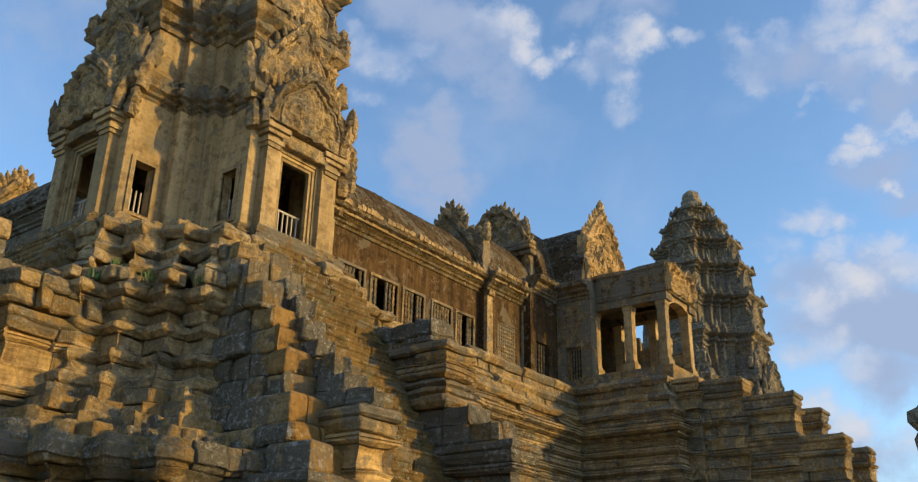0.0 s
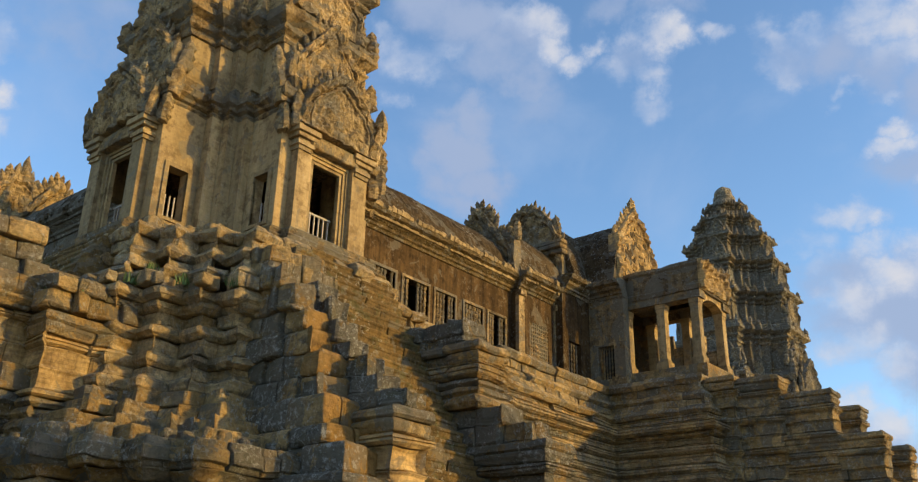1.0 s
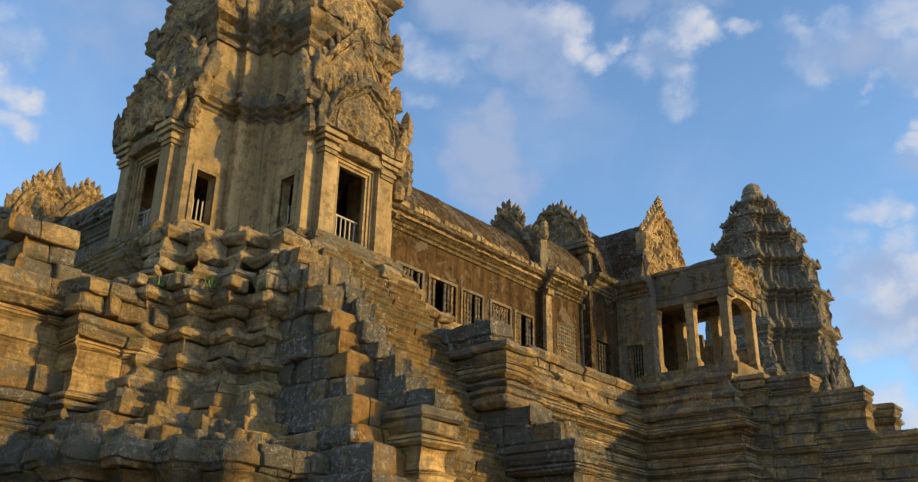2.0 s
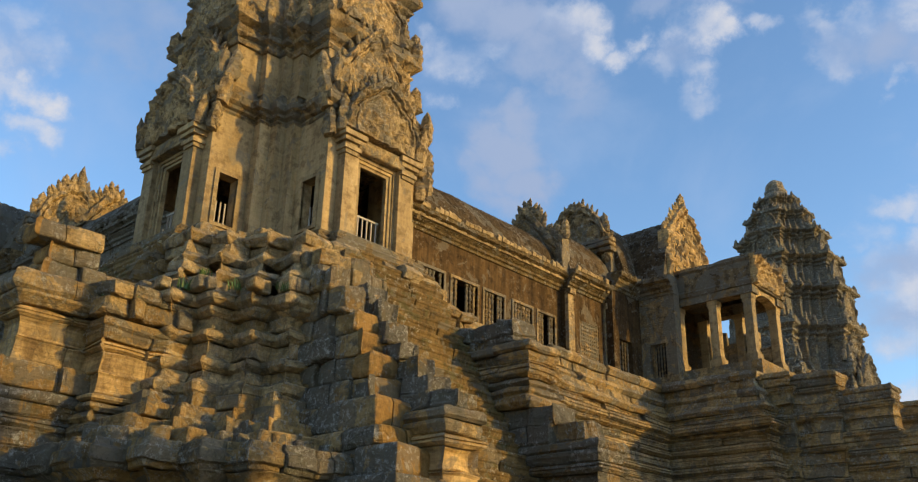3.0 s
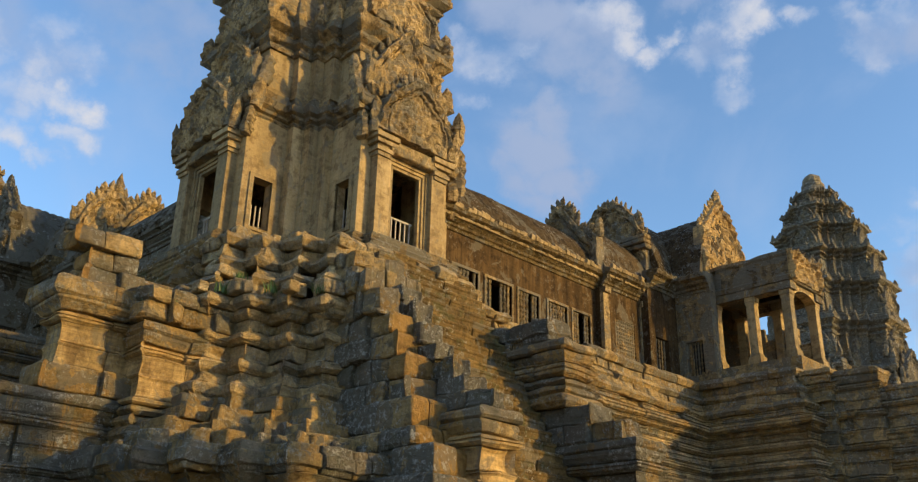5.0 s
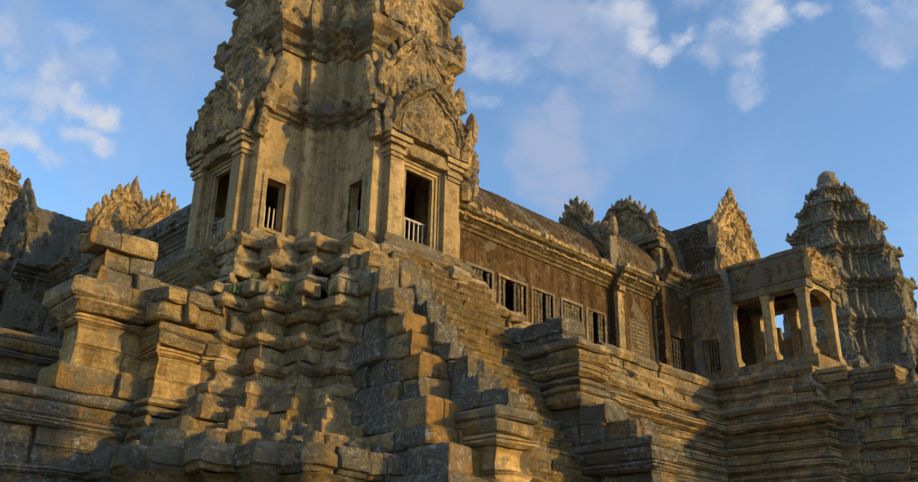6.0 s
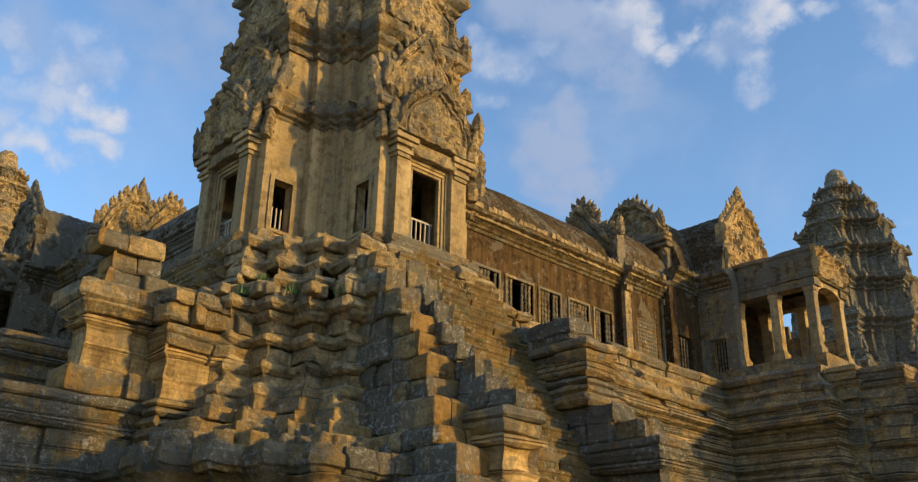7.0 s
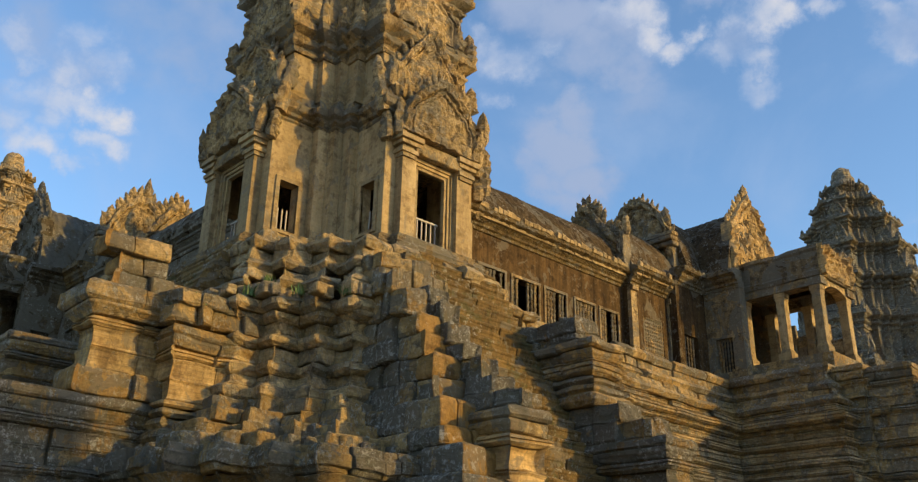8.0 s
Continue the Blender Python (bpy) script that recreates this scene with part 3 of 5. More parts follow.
def corner_tower(label, spec, SAND, STAINED, body):
    """The tower over its four porches; spec: foot, top, reach, half widths and overhang of each storey of the spire."""
    CARVED = body
    t = thing("corner_tower", label, "tower")
    b = bmesh.new()
    plinth = [(-0.6, PLAT - 0.05), (0.55, PLAT - 0.05), (0.55, PLAT + 0.14), (0.42, PLAT + 0.2), (0.46, PLAT + 0.3), (0.34, PLAT + 0.4), (0.36, PLAT + 0.5),
              (0.16, PLAT + 0.56), (0.16, ZW0 + 0.06), (0.0, ZW0 + 0.16), (-0.6, ZW0 + 0.16)]
    sweep(b, S1, plinth, step=0.5)
    rough(b, 0.025, 1.7, 3)
    part("plinth", b, STAINED, t)
    n = len(S1)
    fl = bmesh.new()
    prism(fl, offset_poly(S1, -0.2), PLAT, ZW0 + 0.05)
    part("floor_slab", fl, ROOM_SHADE, t)
    for i in range(n):
        a, c = Vector(S1[i]), Vector(S1[(i + 1) % n])
        L, mid = (c - a).length, (a + c) / 2
        holes = []
        front = max(abs(mid.x), abs(mid.y)) > 4.5 and L > 2
        if front:
            holes = [(L / 2 - 0.86, L / 2 + 0.86, ZW0, 14.76)]
        elif 1.2 < L < 1.6 and max(abs(mid.x), abs(mid.y)) > 3.2:
            holes = [(L / 2 - 0.33, L / 2 + 0.33, 12.15, 13.75)]
        b = bmesh.new()
        mitred_wall(b, S1, i, ZW0, ZW1, 0.34, holes)
        w = part("wall", b, SAND, t)
        if holes and not front:
            tt = (c - a).normalized()
            nv = Vector((tt.y, -tt.x))
            ang = math.degrees(math.atan2(nv.y, nv.x))
            f = bmesh.new()
            for s in (-1, 1):
                q0, q1 = sorted((s * 0.33, s * 0.47))
                box(f, q0, q1, -0.05, 0.06, 12.05, 13.88)
            box(f, -0.33, 0.33, -0.05, 0.06, 13.75, 13.88)
            box(f, -0.33, 0.33, -0.05, 0.06, 12.05, 12.15)
            f.transform(facing(mid.x, mid.y, 0, ang))
            part("window_frame", f, SAND, w)
            for q in (-0.16, 0.0, 0.16):
                bb = bmesh.new()
                box(bb, q - 0.02, q + 0.02, -0.24, -0.20, 12.15, 12.95)
                bb.transform(facing(mid.x, mid.y, 0, ang))
                part("bar", bb, WOOD, w, "pale wooden bar")
    for k in range(4):
        door_surround(t, k, SAND)
        m = pose(0, 0, 0, 0, 0, 90 * k)
        b = bmesh.new()                      # decorated lintel and capitals
        worn_box(b, 4.36, 4.72, -0.98, 0.98, 14.74, 15.16, 0.03, 3, 0.03, 4)
        part("lintel", b, CARVED, t, m=m)
        for s in (-1, 1):
            b = bmesh.new()
            for z, o in ((14.5, 0.06), (14.63, 0.12), (14.77, 0.05), (14.88, 0.16), (15.03, 0.24)):
                box(b, 4.2, 4.6 + o, s * 1.19 - 0.21 - o, s * 1.19 + 0.21 + o, z, z + (0.13 if z < 15.0 else 0.17))
            rough(b, 0.015, 3, k)
            part("capital", b, SAND, t, m=m)
        low = lambda f: 1.2 + 1.25 * max(0.0, 1 - abs(f) / 0.86) ** 0.8 - 0.5 * max(0.0, abs(f) - 0.86) / 0.14
        high = lambda f: 1.25 + 1.75 * max(0.0, 1 - abs(f) / 0.84) ** 0.85 - 0.3 * max(0.0, abs(f) - 0.84) / 0.16
        for w, f, at, seed, bare in ((1.62, low, facing(4.62, 0, 15.24, 0), 3 + k, 0.36), (1.6, high, facing(3.98, 0, 16.9, 0), 13 + k, 0.3)):
            b = bmesh.new()
            pediment(b, w, f(0), 0.42, at, seed, 66, 52, carve=0.16, outline=f, bare=bare, boss=0.27)
            slab = part("pediment", b, CARVED, t, m=m)
            crest(slab, w, f, at, CARVED, 0.42, 0.26, seed)
        b = bmesh.new()                      # the porch's attic behind the front gable
        sweep(b, [(2.2, -1.5), (4.28, -1.5), (4.28, 1.5), (2.2, 1.5)], [(0, 15.2), (0.04, 16.3), (0.1, 16.45), (0.03, 16.55), (0.14, 16.7), (0.2, 16.95), (0.05, 17.05), (-0.5, 17.1)], cap=True, step=0.25)
        rough(b, 0.06, 2.6, k + 2)
        part("porch_roof", b, CARVED, t, m=m)
        for s in (-1, 1):
            b = bmesh.new()                  # carved corner stone over the porch
            worn_box(b, 3.72, 4.3, s * 1.46 - 0.3, s * 1.46 + 0.3, 16.95, 18.0, 0.06, 3, 0.09, 3.5)
            part("corner_stone", b, CARVED, t, m=m)
            for u, v, z, h, r in ((4.7, 1.58, 15.15, 1.35, 0.24), (4.35, 1.86, 15.0, 1.1, 0.3), (4.2, 1.95, 15.95, 1.35, 0.33), (3.9, 1.82, 17.0, 1.2, 0.27)):
                if k == 3 and s < 0 and v > 1.84:
                    v -= 0.12
                b = bmesh.new()
                antefix(b, u, s * v, z, h, r, rng.uniform(0, 90), 9)
                part("serpent_end", b, CARVED, t, m=m)
        if k == 0:                           # hanging carved end beside the gallery roof
            for v, z, h, r in ((2.05, 14.2, 0.85, 0.26), (2.32, 14.5, 0.95, 0.3), (2.3, 15.2, 1.0, 0.3), (2.2, 16.3, 1.2, 0.3)):
                b = bmesh.new()
                antefix(b, 4.3, v, z, h, r, 30, 12)
                part("serpent_end", b, CARVED, t, m=m)
    b = bmesh.new()
    z = 15.8
    sweep(b, redent((4.27, 1.82), (2.85, 2.12), (2.45, 2.45)), [(-0.5, z - 0.02), (0.0, z - 0.02), (0.06, z + 0.06), (0.02, z + 0.14), (0.14, z + 0.2), (0.16, z + 0.3), (0.3, z + 0.38), (0.34, z + 0.56), (0.2, z + 0.64), (0.04, z + 0.8), (0.0, z + 1.1), (-0.8, z + 1.1)], step=0.4)
    rough(b, 0.06, 2.4, 5)
    part("cornice", b, STAINED, t)
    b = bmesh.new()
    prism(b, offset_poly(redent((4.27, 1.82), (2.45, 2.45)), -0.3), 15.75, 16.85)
    part("vault", b, ROOM_SHADE, t)
    for k, (z0, z1, e, w, e2, w2, c, ov) in enumerate(spec):
        stage(t, z0, z1, redent((e, w), (e2, w2), (c, c)), ov, body, 20 + 3 * k, (z1 - z0) * 0.85, 0.62 - 0.05 * k, k > 0, SAND if k == 0 and body is CARVED else None)
    b = bmesh.new()
    prof = [(1.05, 29.5), (1.1, 29.8), (0.92, 29.92), (0.8, 30.15), (0.82, 30.35), (0.7, 30.45), (0.68, 30.75), (0.58, 31.0), (0.36, 31.2), (0.1, 31.3)]
    rings = [[b.verts.new((math.cos(a) * r, math.sin(a) * r, z)) for a in (i * math.tau / 20 for i in range(20))] for r, z in prof]
    for p, q in zip(rings, rings[1:]):
        for i in range(20):
            b.faces.new((p[i], p[(i + 1) % 20], q[(i + 1) % 20], q[i]))
    b.faces.new(rings[-1])
    rough(b, 0.06, 2.5, 2)
    part("lotus_crown", b, body, t)
    return t


UPPER = [(22.5, 24.8, 3.4, 1.2, 2.45, 1.65, 2.0, 0.45), (24.8, 26.8, 2.75, 1.0, 2.0, 1.35, 1.65, 0.4), (26.8, 28.4, 2.0, 0.75, 1.5, 1.0, 1.2, 0.34), (28.4, 29.6, 1.3, 0.5, 0.95, 0.7, 0.82, 0.26)]
tower = corner_tower("sandstone corner tower with carved tiers and open porches on the terrace", [(16.8, 19.9, 3.75, 1.7, 2.8, 2.0, 2.3, 0.42), (19.9, 22.5, 3.65, 1.65, 2.7, 1.95, 2.2, 0.42)] + UPPER, SAND, STAINED, CARVED)
tower.location = (TX, TY, 0)
far_tower = corner_tower("grey weathered corner tower with tiered spire and lotus crown", [(16.8, 19.9, 4.0, 1.5, 2.9, 1.95, 2.35, 0.5), (19.9, 22.5, 3.85, 1.35, 2.75, 1.85, 2.25, 0.5)] + UPPER, FAR, FAR, FAR)
far_tower.matrix_basis = pose(TX + 0.36, TY + SPAN + 0.2, 0) @ Matrix.Diagonal((0.95, 0.95, 1.0, 1.0))
west_tower = copy_thing(far_tower, pose(TX - SPAN, TY, -0.3) @ Matrix.Diagonal((1.05, 1.05, 1.04, 1.0)))
tagged(west_tower, "sunlit stepped tower beyond the dark gallery roof", "tower")
for o in west_tower.children_recursive:
    if o.type == "MESH" and o.name.split(".")[0] not in ("bar", "baluster", "rail"):
        o.material_slots[0].link = "OBJECT"
        o.material_slots[0].material = CARVED

# ---------------------------------------------------------------- galleries and gate pavilions
EAST = Matrix(((1, 0, 0, TX), (0, 1, 0, TY), (0, 0, 1, 0), (0, 0, 0, 1)))       # local: u out, s along, z up
SOUTH = Matrix(((0, -1, 0, TX), (-1, 0, 0, TY), (0, 0, 1, 0), (0, 0, 0, 1)))


def vault(bm, u0, u1, s0, s1, z0, z1, ribs=0.16, seed=0.0):
    """A pointed stone vault along s between u0 and u1, with ribbed courses."""
    n = 11
    ns = max(2, int((s1 - s0) / 0.19))
    rows = []
    for k in range(ns + 1):
        s = s0 + (s1 - s0) * k / ns
        row = []
        for i in range(n + 1):
            f = -1 + 2 * i / n
            z = z0 + (z1 - z0) * (1 - abs(f) ** 1.9) ** 0.72
            u = (u0 + u1) / 2 + f * (u1 - u0) / 2
            row.append(bm.verts.new((u, s, z + (0.075 if k % 2 else 0.0) + 0.04 * noise.noise((u, s, seed)))))
        rows.append(row)
    for a, b in zip(rows, rows[1:]):
        for i in range(n):
            bm.faces.new((a[i], a[i + 1], b[i + 1], b[i]))
    bm.faces.new(rows[0]), bm.faces.new(rows[-1][::-1])


def baluster(bm, u, s, z0, z1, r=0.065):
    prof = [(1.0, 0), (1.0, 0.08), (0.6, 0.12), (1.0, 0.2), (0.6, 0.28), (1.0, 0.36), (0.6, 0.43), (1.05, 0.5), (0.6, 0.57), (1.0, 0.64), (0.6, 0.72), (1.0, 0.8), (0.6, 0.88), (1.0, 0.92), (1.0, 1)]
    rings = [[bm.verts.new((u + math.cos(a) * r * f, s + math.sin(a) * r * f, z0 + (z1 - z0) * g)) for a in (i * math.tau / 6 for i in range(6))] for f, g in prof]
    for a, b in zip(rings, rings[1:]):
        for i in range(6):
            bm.faces.new((a[i], a[(i + 1) % 6], b[(i + 1) % 6], b[i]))


def cornice_bar(bm, u, s0, s1, z, seed, out=0.5):
    """Beaded eaves along s at the wall face u."""
    prof = [(-0.3, 0.0), (0.06, 0.0), (0.08, 0.12), (0.16, 0.16), (0.16, 0.26), (0.30 * out / 0.5, 0.36), (0.32 * out / 0.5, 0.5), (out, 0.58), (out, 0.78), (0.3, 0.84), (-0.3, 0.84)]
    n = max(2, int((s1 - s0) / 0.22))
    rows = []
    for k in range(n + 1):
        s = s0 + (s1 - s0) * k / n
        j = 0.05 if k % 2 else 0.0
        rows.append([bm.verts.new((u + o + (j if i in (7, 8) else 0) + 0.03 * noise.noise((s * 2, i, seed)), s, z + h + (j if i == 8 else 0))) for i, (o, h) in enumerate(prof)])
    for a, b in zip(rows, rows[1:]):
        for i in range(len(prof) - 1):
            bm.faces.new((a[i], a[i + 1], b[i + 1], b[i]))
    bm.faces.new(rows[0]), bm.faces.new(rows[-1][::-1])


def eave_beads(bm, u, s0, s1, z, r, out=0.5):
    """Two rows of small carved buds along the eaves."""
    for row, (o, h, size, gap) in enumerate(((out - 0.02, 0.74, 0.30, 0.24), (out * 0.66, 0.40, 0.17, 0.19))):
        for k in range(int((s1 - s0) / gap)):
            if r.random() < 0.12:
                continue
            s, w, t = s0 + (k + 0.5) * gap, gap * 0.46, size * r.uniform(0.65, 1.15)
            c = u + o + r.uniform(-0.02, 0.03)
            ring = [bm.verts.new((c + a * 0.7 * w, s + e * w, z + h)) for a, e in ((-1, -1), (1, -1), (1, 1), (-1, 1))]
            mid = [bm.verts.new((c + 0.02 + a * 0.8 * w, s + e * 0.95 * w, z + h + t * 0.5)) for a, e in ((-1, -1), (1, -1), (1, 1), (-1, 1))]
            tip = bm.verts.new((c - 0.02, s, z + h + t))
            for i in range(4):
                j = (i + 1) % 4
                bm.faces.new((ring[i], ring[j], mid[j], mid[i])), bm.faces.new((mid[i], mid[j], tip))
            bm.faces.new(ring[::-1])


def long_wall(bm, u, s0, s1, z0, z1, thick, holes):
    cell_wall(bm, lambda s, z, side: (u - thick * side, s, z), *cuts_of(s0, s1, z0, z1, holes), holes)


def placed(name, bm, mat, parent, M, label=""):
    bm.transform(M)
    return part(name, bm, mat, parent, label)


WINS = [(4.75, 6.05), (6.5, 7.95), (8.35, 9.55), (10.15, 11.35), (11.75, 12.9)]


def gallery(M, name_label, RED, SAND, EAVE, ROOF, peaked=False):
    g = thing("gallery", name_label, "gallery")
    U, FRAME = 1.7, (STAINED if SAND is not DARK else DARK)
    sill, head = 11.95, 13.45
    b = bmesh.new()
    long_wall(b, U, 2.2, 13.4, PLAT, 15.2, 0.45, [(a, c, sill, head) for a, c in WINS])
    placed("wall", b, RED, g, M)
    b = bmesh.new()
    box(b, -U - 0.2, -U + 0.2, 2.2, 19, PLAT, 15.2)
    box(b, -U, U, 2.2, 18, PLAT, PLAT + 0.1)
    placed("back_wall", b, ROOM_SHADE, g, M)
    for k, (a, c) in enumerate(WINS):
        f = bmesh.new()
        for z0, z1, o in ((sill - 0.13, sill, 0.07), (head, head + 0.11, 0.05)):
            box(f, U - 0.1, U + o, a - 0.1, c + 0.1, z0, z1)
        for s0, s1 in ((a - 0.1, a), (c, c + 0.1)):
            box(f, U - 0.1, U + 0.05, s0, s1, sill, head)
        wf = placed("window_frame", f, FRAME, g, M)
        for i in range(7):
            if k == 1 and i in (2, 3) or k == 0 and i == 5 or k == 4 and i in (3, 4) or k == 2 and i == 4:
                continue
            t = bmesh.new()
            baluster(t, U - 0.09, a + (c - a) * (i + 0.5) / 7, sill, head, 0.078)
            placed("baluster", t, FRAME, wf, M)
    b = bmesh.new()
    cornice_bar(b, U, 2.2, 13.4, 14.75, 1)
    cor = placed("cornice", b, EAVE, g, M)
    b = bmesh.new()
    eave_beads(b, U, 2.3, 13.3, 14.75, random.Random(5))
    tagged(placed("carved_fringe", b, SAND, cor, M), kind="stuff")
    b = bmesh.new()
    vault(b, -U - 0.2, U + 0.2, 2.2, 13.42, 15.55, 17.65)
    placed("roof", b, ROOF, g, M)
    # first wing of the gate pavilion, a little prouder
    b = bmesh.new()
    U2 = 2.05
    long_wall(b, U2, 13.4, 16.2, PLAT, 15.2, 0.8, [(14.25, 15.7, 11.95, 13.65)])
    placed("wall", b, RED, g, M)
    f = bmesh.new()
    for z in [11.95 + 0.17 * i for i in range(11)]:
        box(f, U2 - 0.12, U2 - 0.02, 14.25, 15.7, z - 0.035, z + 0.035)
    lat = placed("lattice", f, FRAME, g, M)
    for i in range(9):
        t = bmesh.new()
        box(t, U2 - 0.13, U2 - 0.03, 14.31 + i * 0.16, 14.40 + i * 0.16, 11.95, 13.65)
        placed("lattice_bar", t, FRAME, lat, M)
    for s in (13.36, 16.1):
        b = bmesh.new()
        for z0, z1, o in ((PLAT, 11.7, 0.16), (11.7, 14.6, 0.08), (14.6, 14.85, 0.2)):
            box(b, U2 - 0.1, U2 + o, s, s + 0.42, z0, z1)
        placed("pilaster", b, RED if SAND is DARK else CARVED, g, M)
    b = bmesh.new()
    cornice_bar(b, U2, 13.38, 16.25, 14.85, 4)
    cor = placed("cornice", b, EAVE, g, M)
    b = bmesh.new()
    eave_beads(b, U2, 13.45, 16.2, 14.85, random.Random(6))
    tagged(placed("carved_fringe", b, SAND, cor, M), kind="stuff")
    b = bmesh.new()
    vault(b, -U2 - 0.2, U2 + 0.2, 13.45, 17.2, 15.65, 18.4, seed=2)
    placed("roof", b, ROOF, g, M)
    low_crown = lambda f: max(1.7 + 0.5 * (abs(f) > 0.93), 3.9 - 2.8 * max(0.0, abs(f) - 0.04)) if abs(f) < 0.5 or abs(f) > 0.93 else 2.5 - 1.9 * (abs(f) - 0.5)
    tall_crown = lambda f: 5.2 - 2.3 * f * f + 0.06 * math.sin(f * 23)
    for s, w, z, shape, size, ends in ((13.4, 2.15, 15.3, low_crown, 0.6, 0.96), (17.3, 1.95 if peaked else 2.1, 15.5, tall_crown, 0.6 if peaked else 0.34, 0.8)):
        at = pose(0, s, z, 0, 0, 180)
        b = bmesh.new()
        pediment(b, w, 4.0, 0.45, at, s, 50, 40, 0.15, outline=shape, boss=0.34)
        slab = placed("pediment", b, CARVED, g, M)
        crest(slab, w, shape, M @ at, CARVED, size, 0.2 if size > 0.4 else 0.28, int(s), skip=0.05)
        for f in (-ends, ends):
            b = bmesh.new()
            antefix(b, f * w, s - 0.05, z + shape(ends) - 0.35, 1.0, 0.26, 0)
            placed("serpent_end", b, CARVED, slab, M)
        if s > 15:
            b = bmesh.new()
            for z0, o in ((17.7, 0.3), (17.95, 0.42), (18.2, 0.34)):
                worn_box(b, -1.9, 2.2, s - o - 0.2, s, z0, z0 + 0.22, 0.04, 3, 0.03, 2.5)
            placed("moulding", b, STAINED, g, M)
            if peaked:
                for f, h in ((-0.12, 1.5), (0.0, 1.7), (0.14, 1.3)):
                    b = bmesh.new()
                    antefix(b, f * w, s, z + 4.6, h, 0.24, 0)
                    placed("flame_stone", b, CARVED, slab, M)
    return g


def gate(M, label, RED, SAND, FAR, ROOF):
    """The axial pavilion: cross arms, tall roofs and a columned porch."""
    g = thing("gate_pavilion", label, "pavilion")
    C = SPAN / 2
    U3 = 2.5
    for s0, s1 in ((16.2, C - 2.25), (C + 2.25, C + 4.6)):
        b = bmesh.new()
        long_wall(b, U3, s0, s1, PLAT, 15.9, 0.9, [(s0 + 0.45, s0 + 1.5, 11.8, 13.3)])
        placed("wall", b, RED, g, M)
    b = bmesh.new()
    box(b, -2.6, -2.2, 16.2, SPAN - 16.2, PLAT, 16.3)
    box(b, -2.2, 1.5, SPAN - 16.4, SPAN - 16.2, PLAT, 16.3)
    placed("back_wall", b, ROOM_SHADE, g, M)
    for i in range(5):
        b = bmesh.new()
        baluster(b, U3 - 0.2, 16.2 + 0.55 + i * 0.21, 11.8, 13.3, 0.055)
        placed("baluster", b, FAR, g, M)
    for sgn in (-1, 1):
        b = bmesh.new()
        s = C + sgn * 2.25
        holes = [(2.9, 3.75, 11.75, 13.3)] if sgn < 0 else []
        cell_wall(b, lambda u, z, side: (u, s - sgn * 0.5 * side, z), *cuts_of(U3 - 0.9, 4.3, PLAT, 15.9, holes), holes)
        placed("side_wall", b, FAR, g, M)
    for i in range(6):
        b = bmesh.new()
        baluster(b, 2.98 + i * 0.14, C - 2.08, 11.75, 13.3, 0.05)
        placed("baluster", b, FAR, g, M)
    b = bmesh.new()
    cornice_bar(b, U3, 16.3, C - 2.2, 15.5, 5)
    placed("cornice", b, EAVE, g, M)
    # eaves of the cross arm, along u
    turn = Matrix(((0, 1, 0, 0), (-1, 0, 0, C), (0, 0, 1, 0), (0, 0, 0, 1)))
    b = bmesh.new()
    cornice_bar(b, 2.25, 2.0, 4.35, 15.5, 6)
    b.transform(turn)
    placed("cornice", b, FAR, g, M)
    b = bmesh.new()
    vault(b, -2.6, 2.6, 17.35, SPAN - 17.35, 16.3, 20.05, seed=5)
    placed("roof", b, ROOF, g, M)
    b = bmesh.new()
    vault(b, -2.4, 2.4, -2, 3.95, 16.3, 20.0, seed=7)
    b.transform(turn)
    placed("roof", b, ROOF, g, M)
    gable = lambda f: 5.0 - 2.15 * abs(f) + 0.12 * (abs(f) > 0.93)
    at = facing(3.75, C, 15.95, 0)
    b = bmesh.new()
    pediment(b, 2.02, 5.0, 0.45, at, 31, 54, 46, carve=0.2, outline=gable, boss=0.36)
    slab = placed("pediment", b, CLEAN if FAR is STAINED else FAR, g, M)
    crest(slab, 2.02, gable, M @ at, CLEAN if FAR is STAINED else FAR, 0.5, 0.26, 7, skip=0.05)
    b = bmesh.new()
    antefix(b, 3.8, C, 20.75, 0.75, 0.3, 90)
    placed("finial", b, CLEAN if FAR is STAINED else FAR, slab, M)
    for k, (u, z0) in enumerate(((3.95, 12.2), (5.75, 12.2), (7.4, 12.2))):
        for sgn in (-1, 1):
            b = bmesh.new()
            s = C + sgn * 1.25
            for a, c, o in ((PLAT, z0 + 0.15, 0.28), (z0 + 0.15, z0 + 0.28, 0.22), (z0 + 0.28, 14.7, 0.19), (14.7, 14.85, 0.21), (14.85, 15.05, 0.24)):
                box(b, u - o, u + o, s - o, s + o, a, c)
            rough(b, 0.012, 2, k)
            placed("column", b, SAND, g, M)
    b = bmesh.new()
    for sgn in (-1, 1):
        s = C + sgn * 1.25
        box(b, 3.6, 7.75, s - 0.3, s + 0.3, 15.05, 15.4)
    placed("beam", b, FAR, g, M)
    b = bmesh.new()                          # arched head of the front opening
    ring = []
    for i in range(13):
        f = -1 + i / 6
        z = 14.9 + 0.3 * (1 - abs(f) ** 2.2)
        ring.append([b.verts.new((u, C + f * 1.06, q)) for u in (7.2, 7.66) for q in (z, 15.4)])
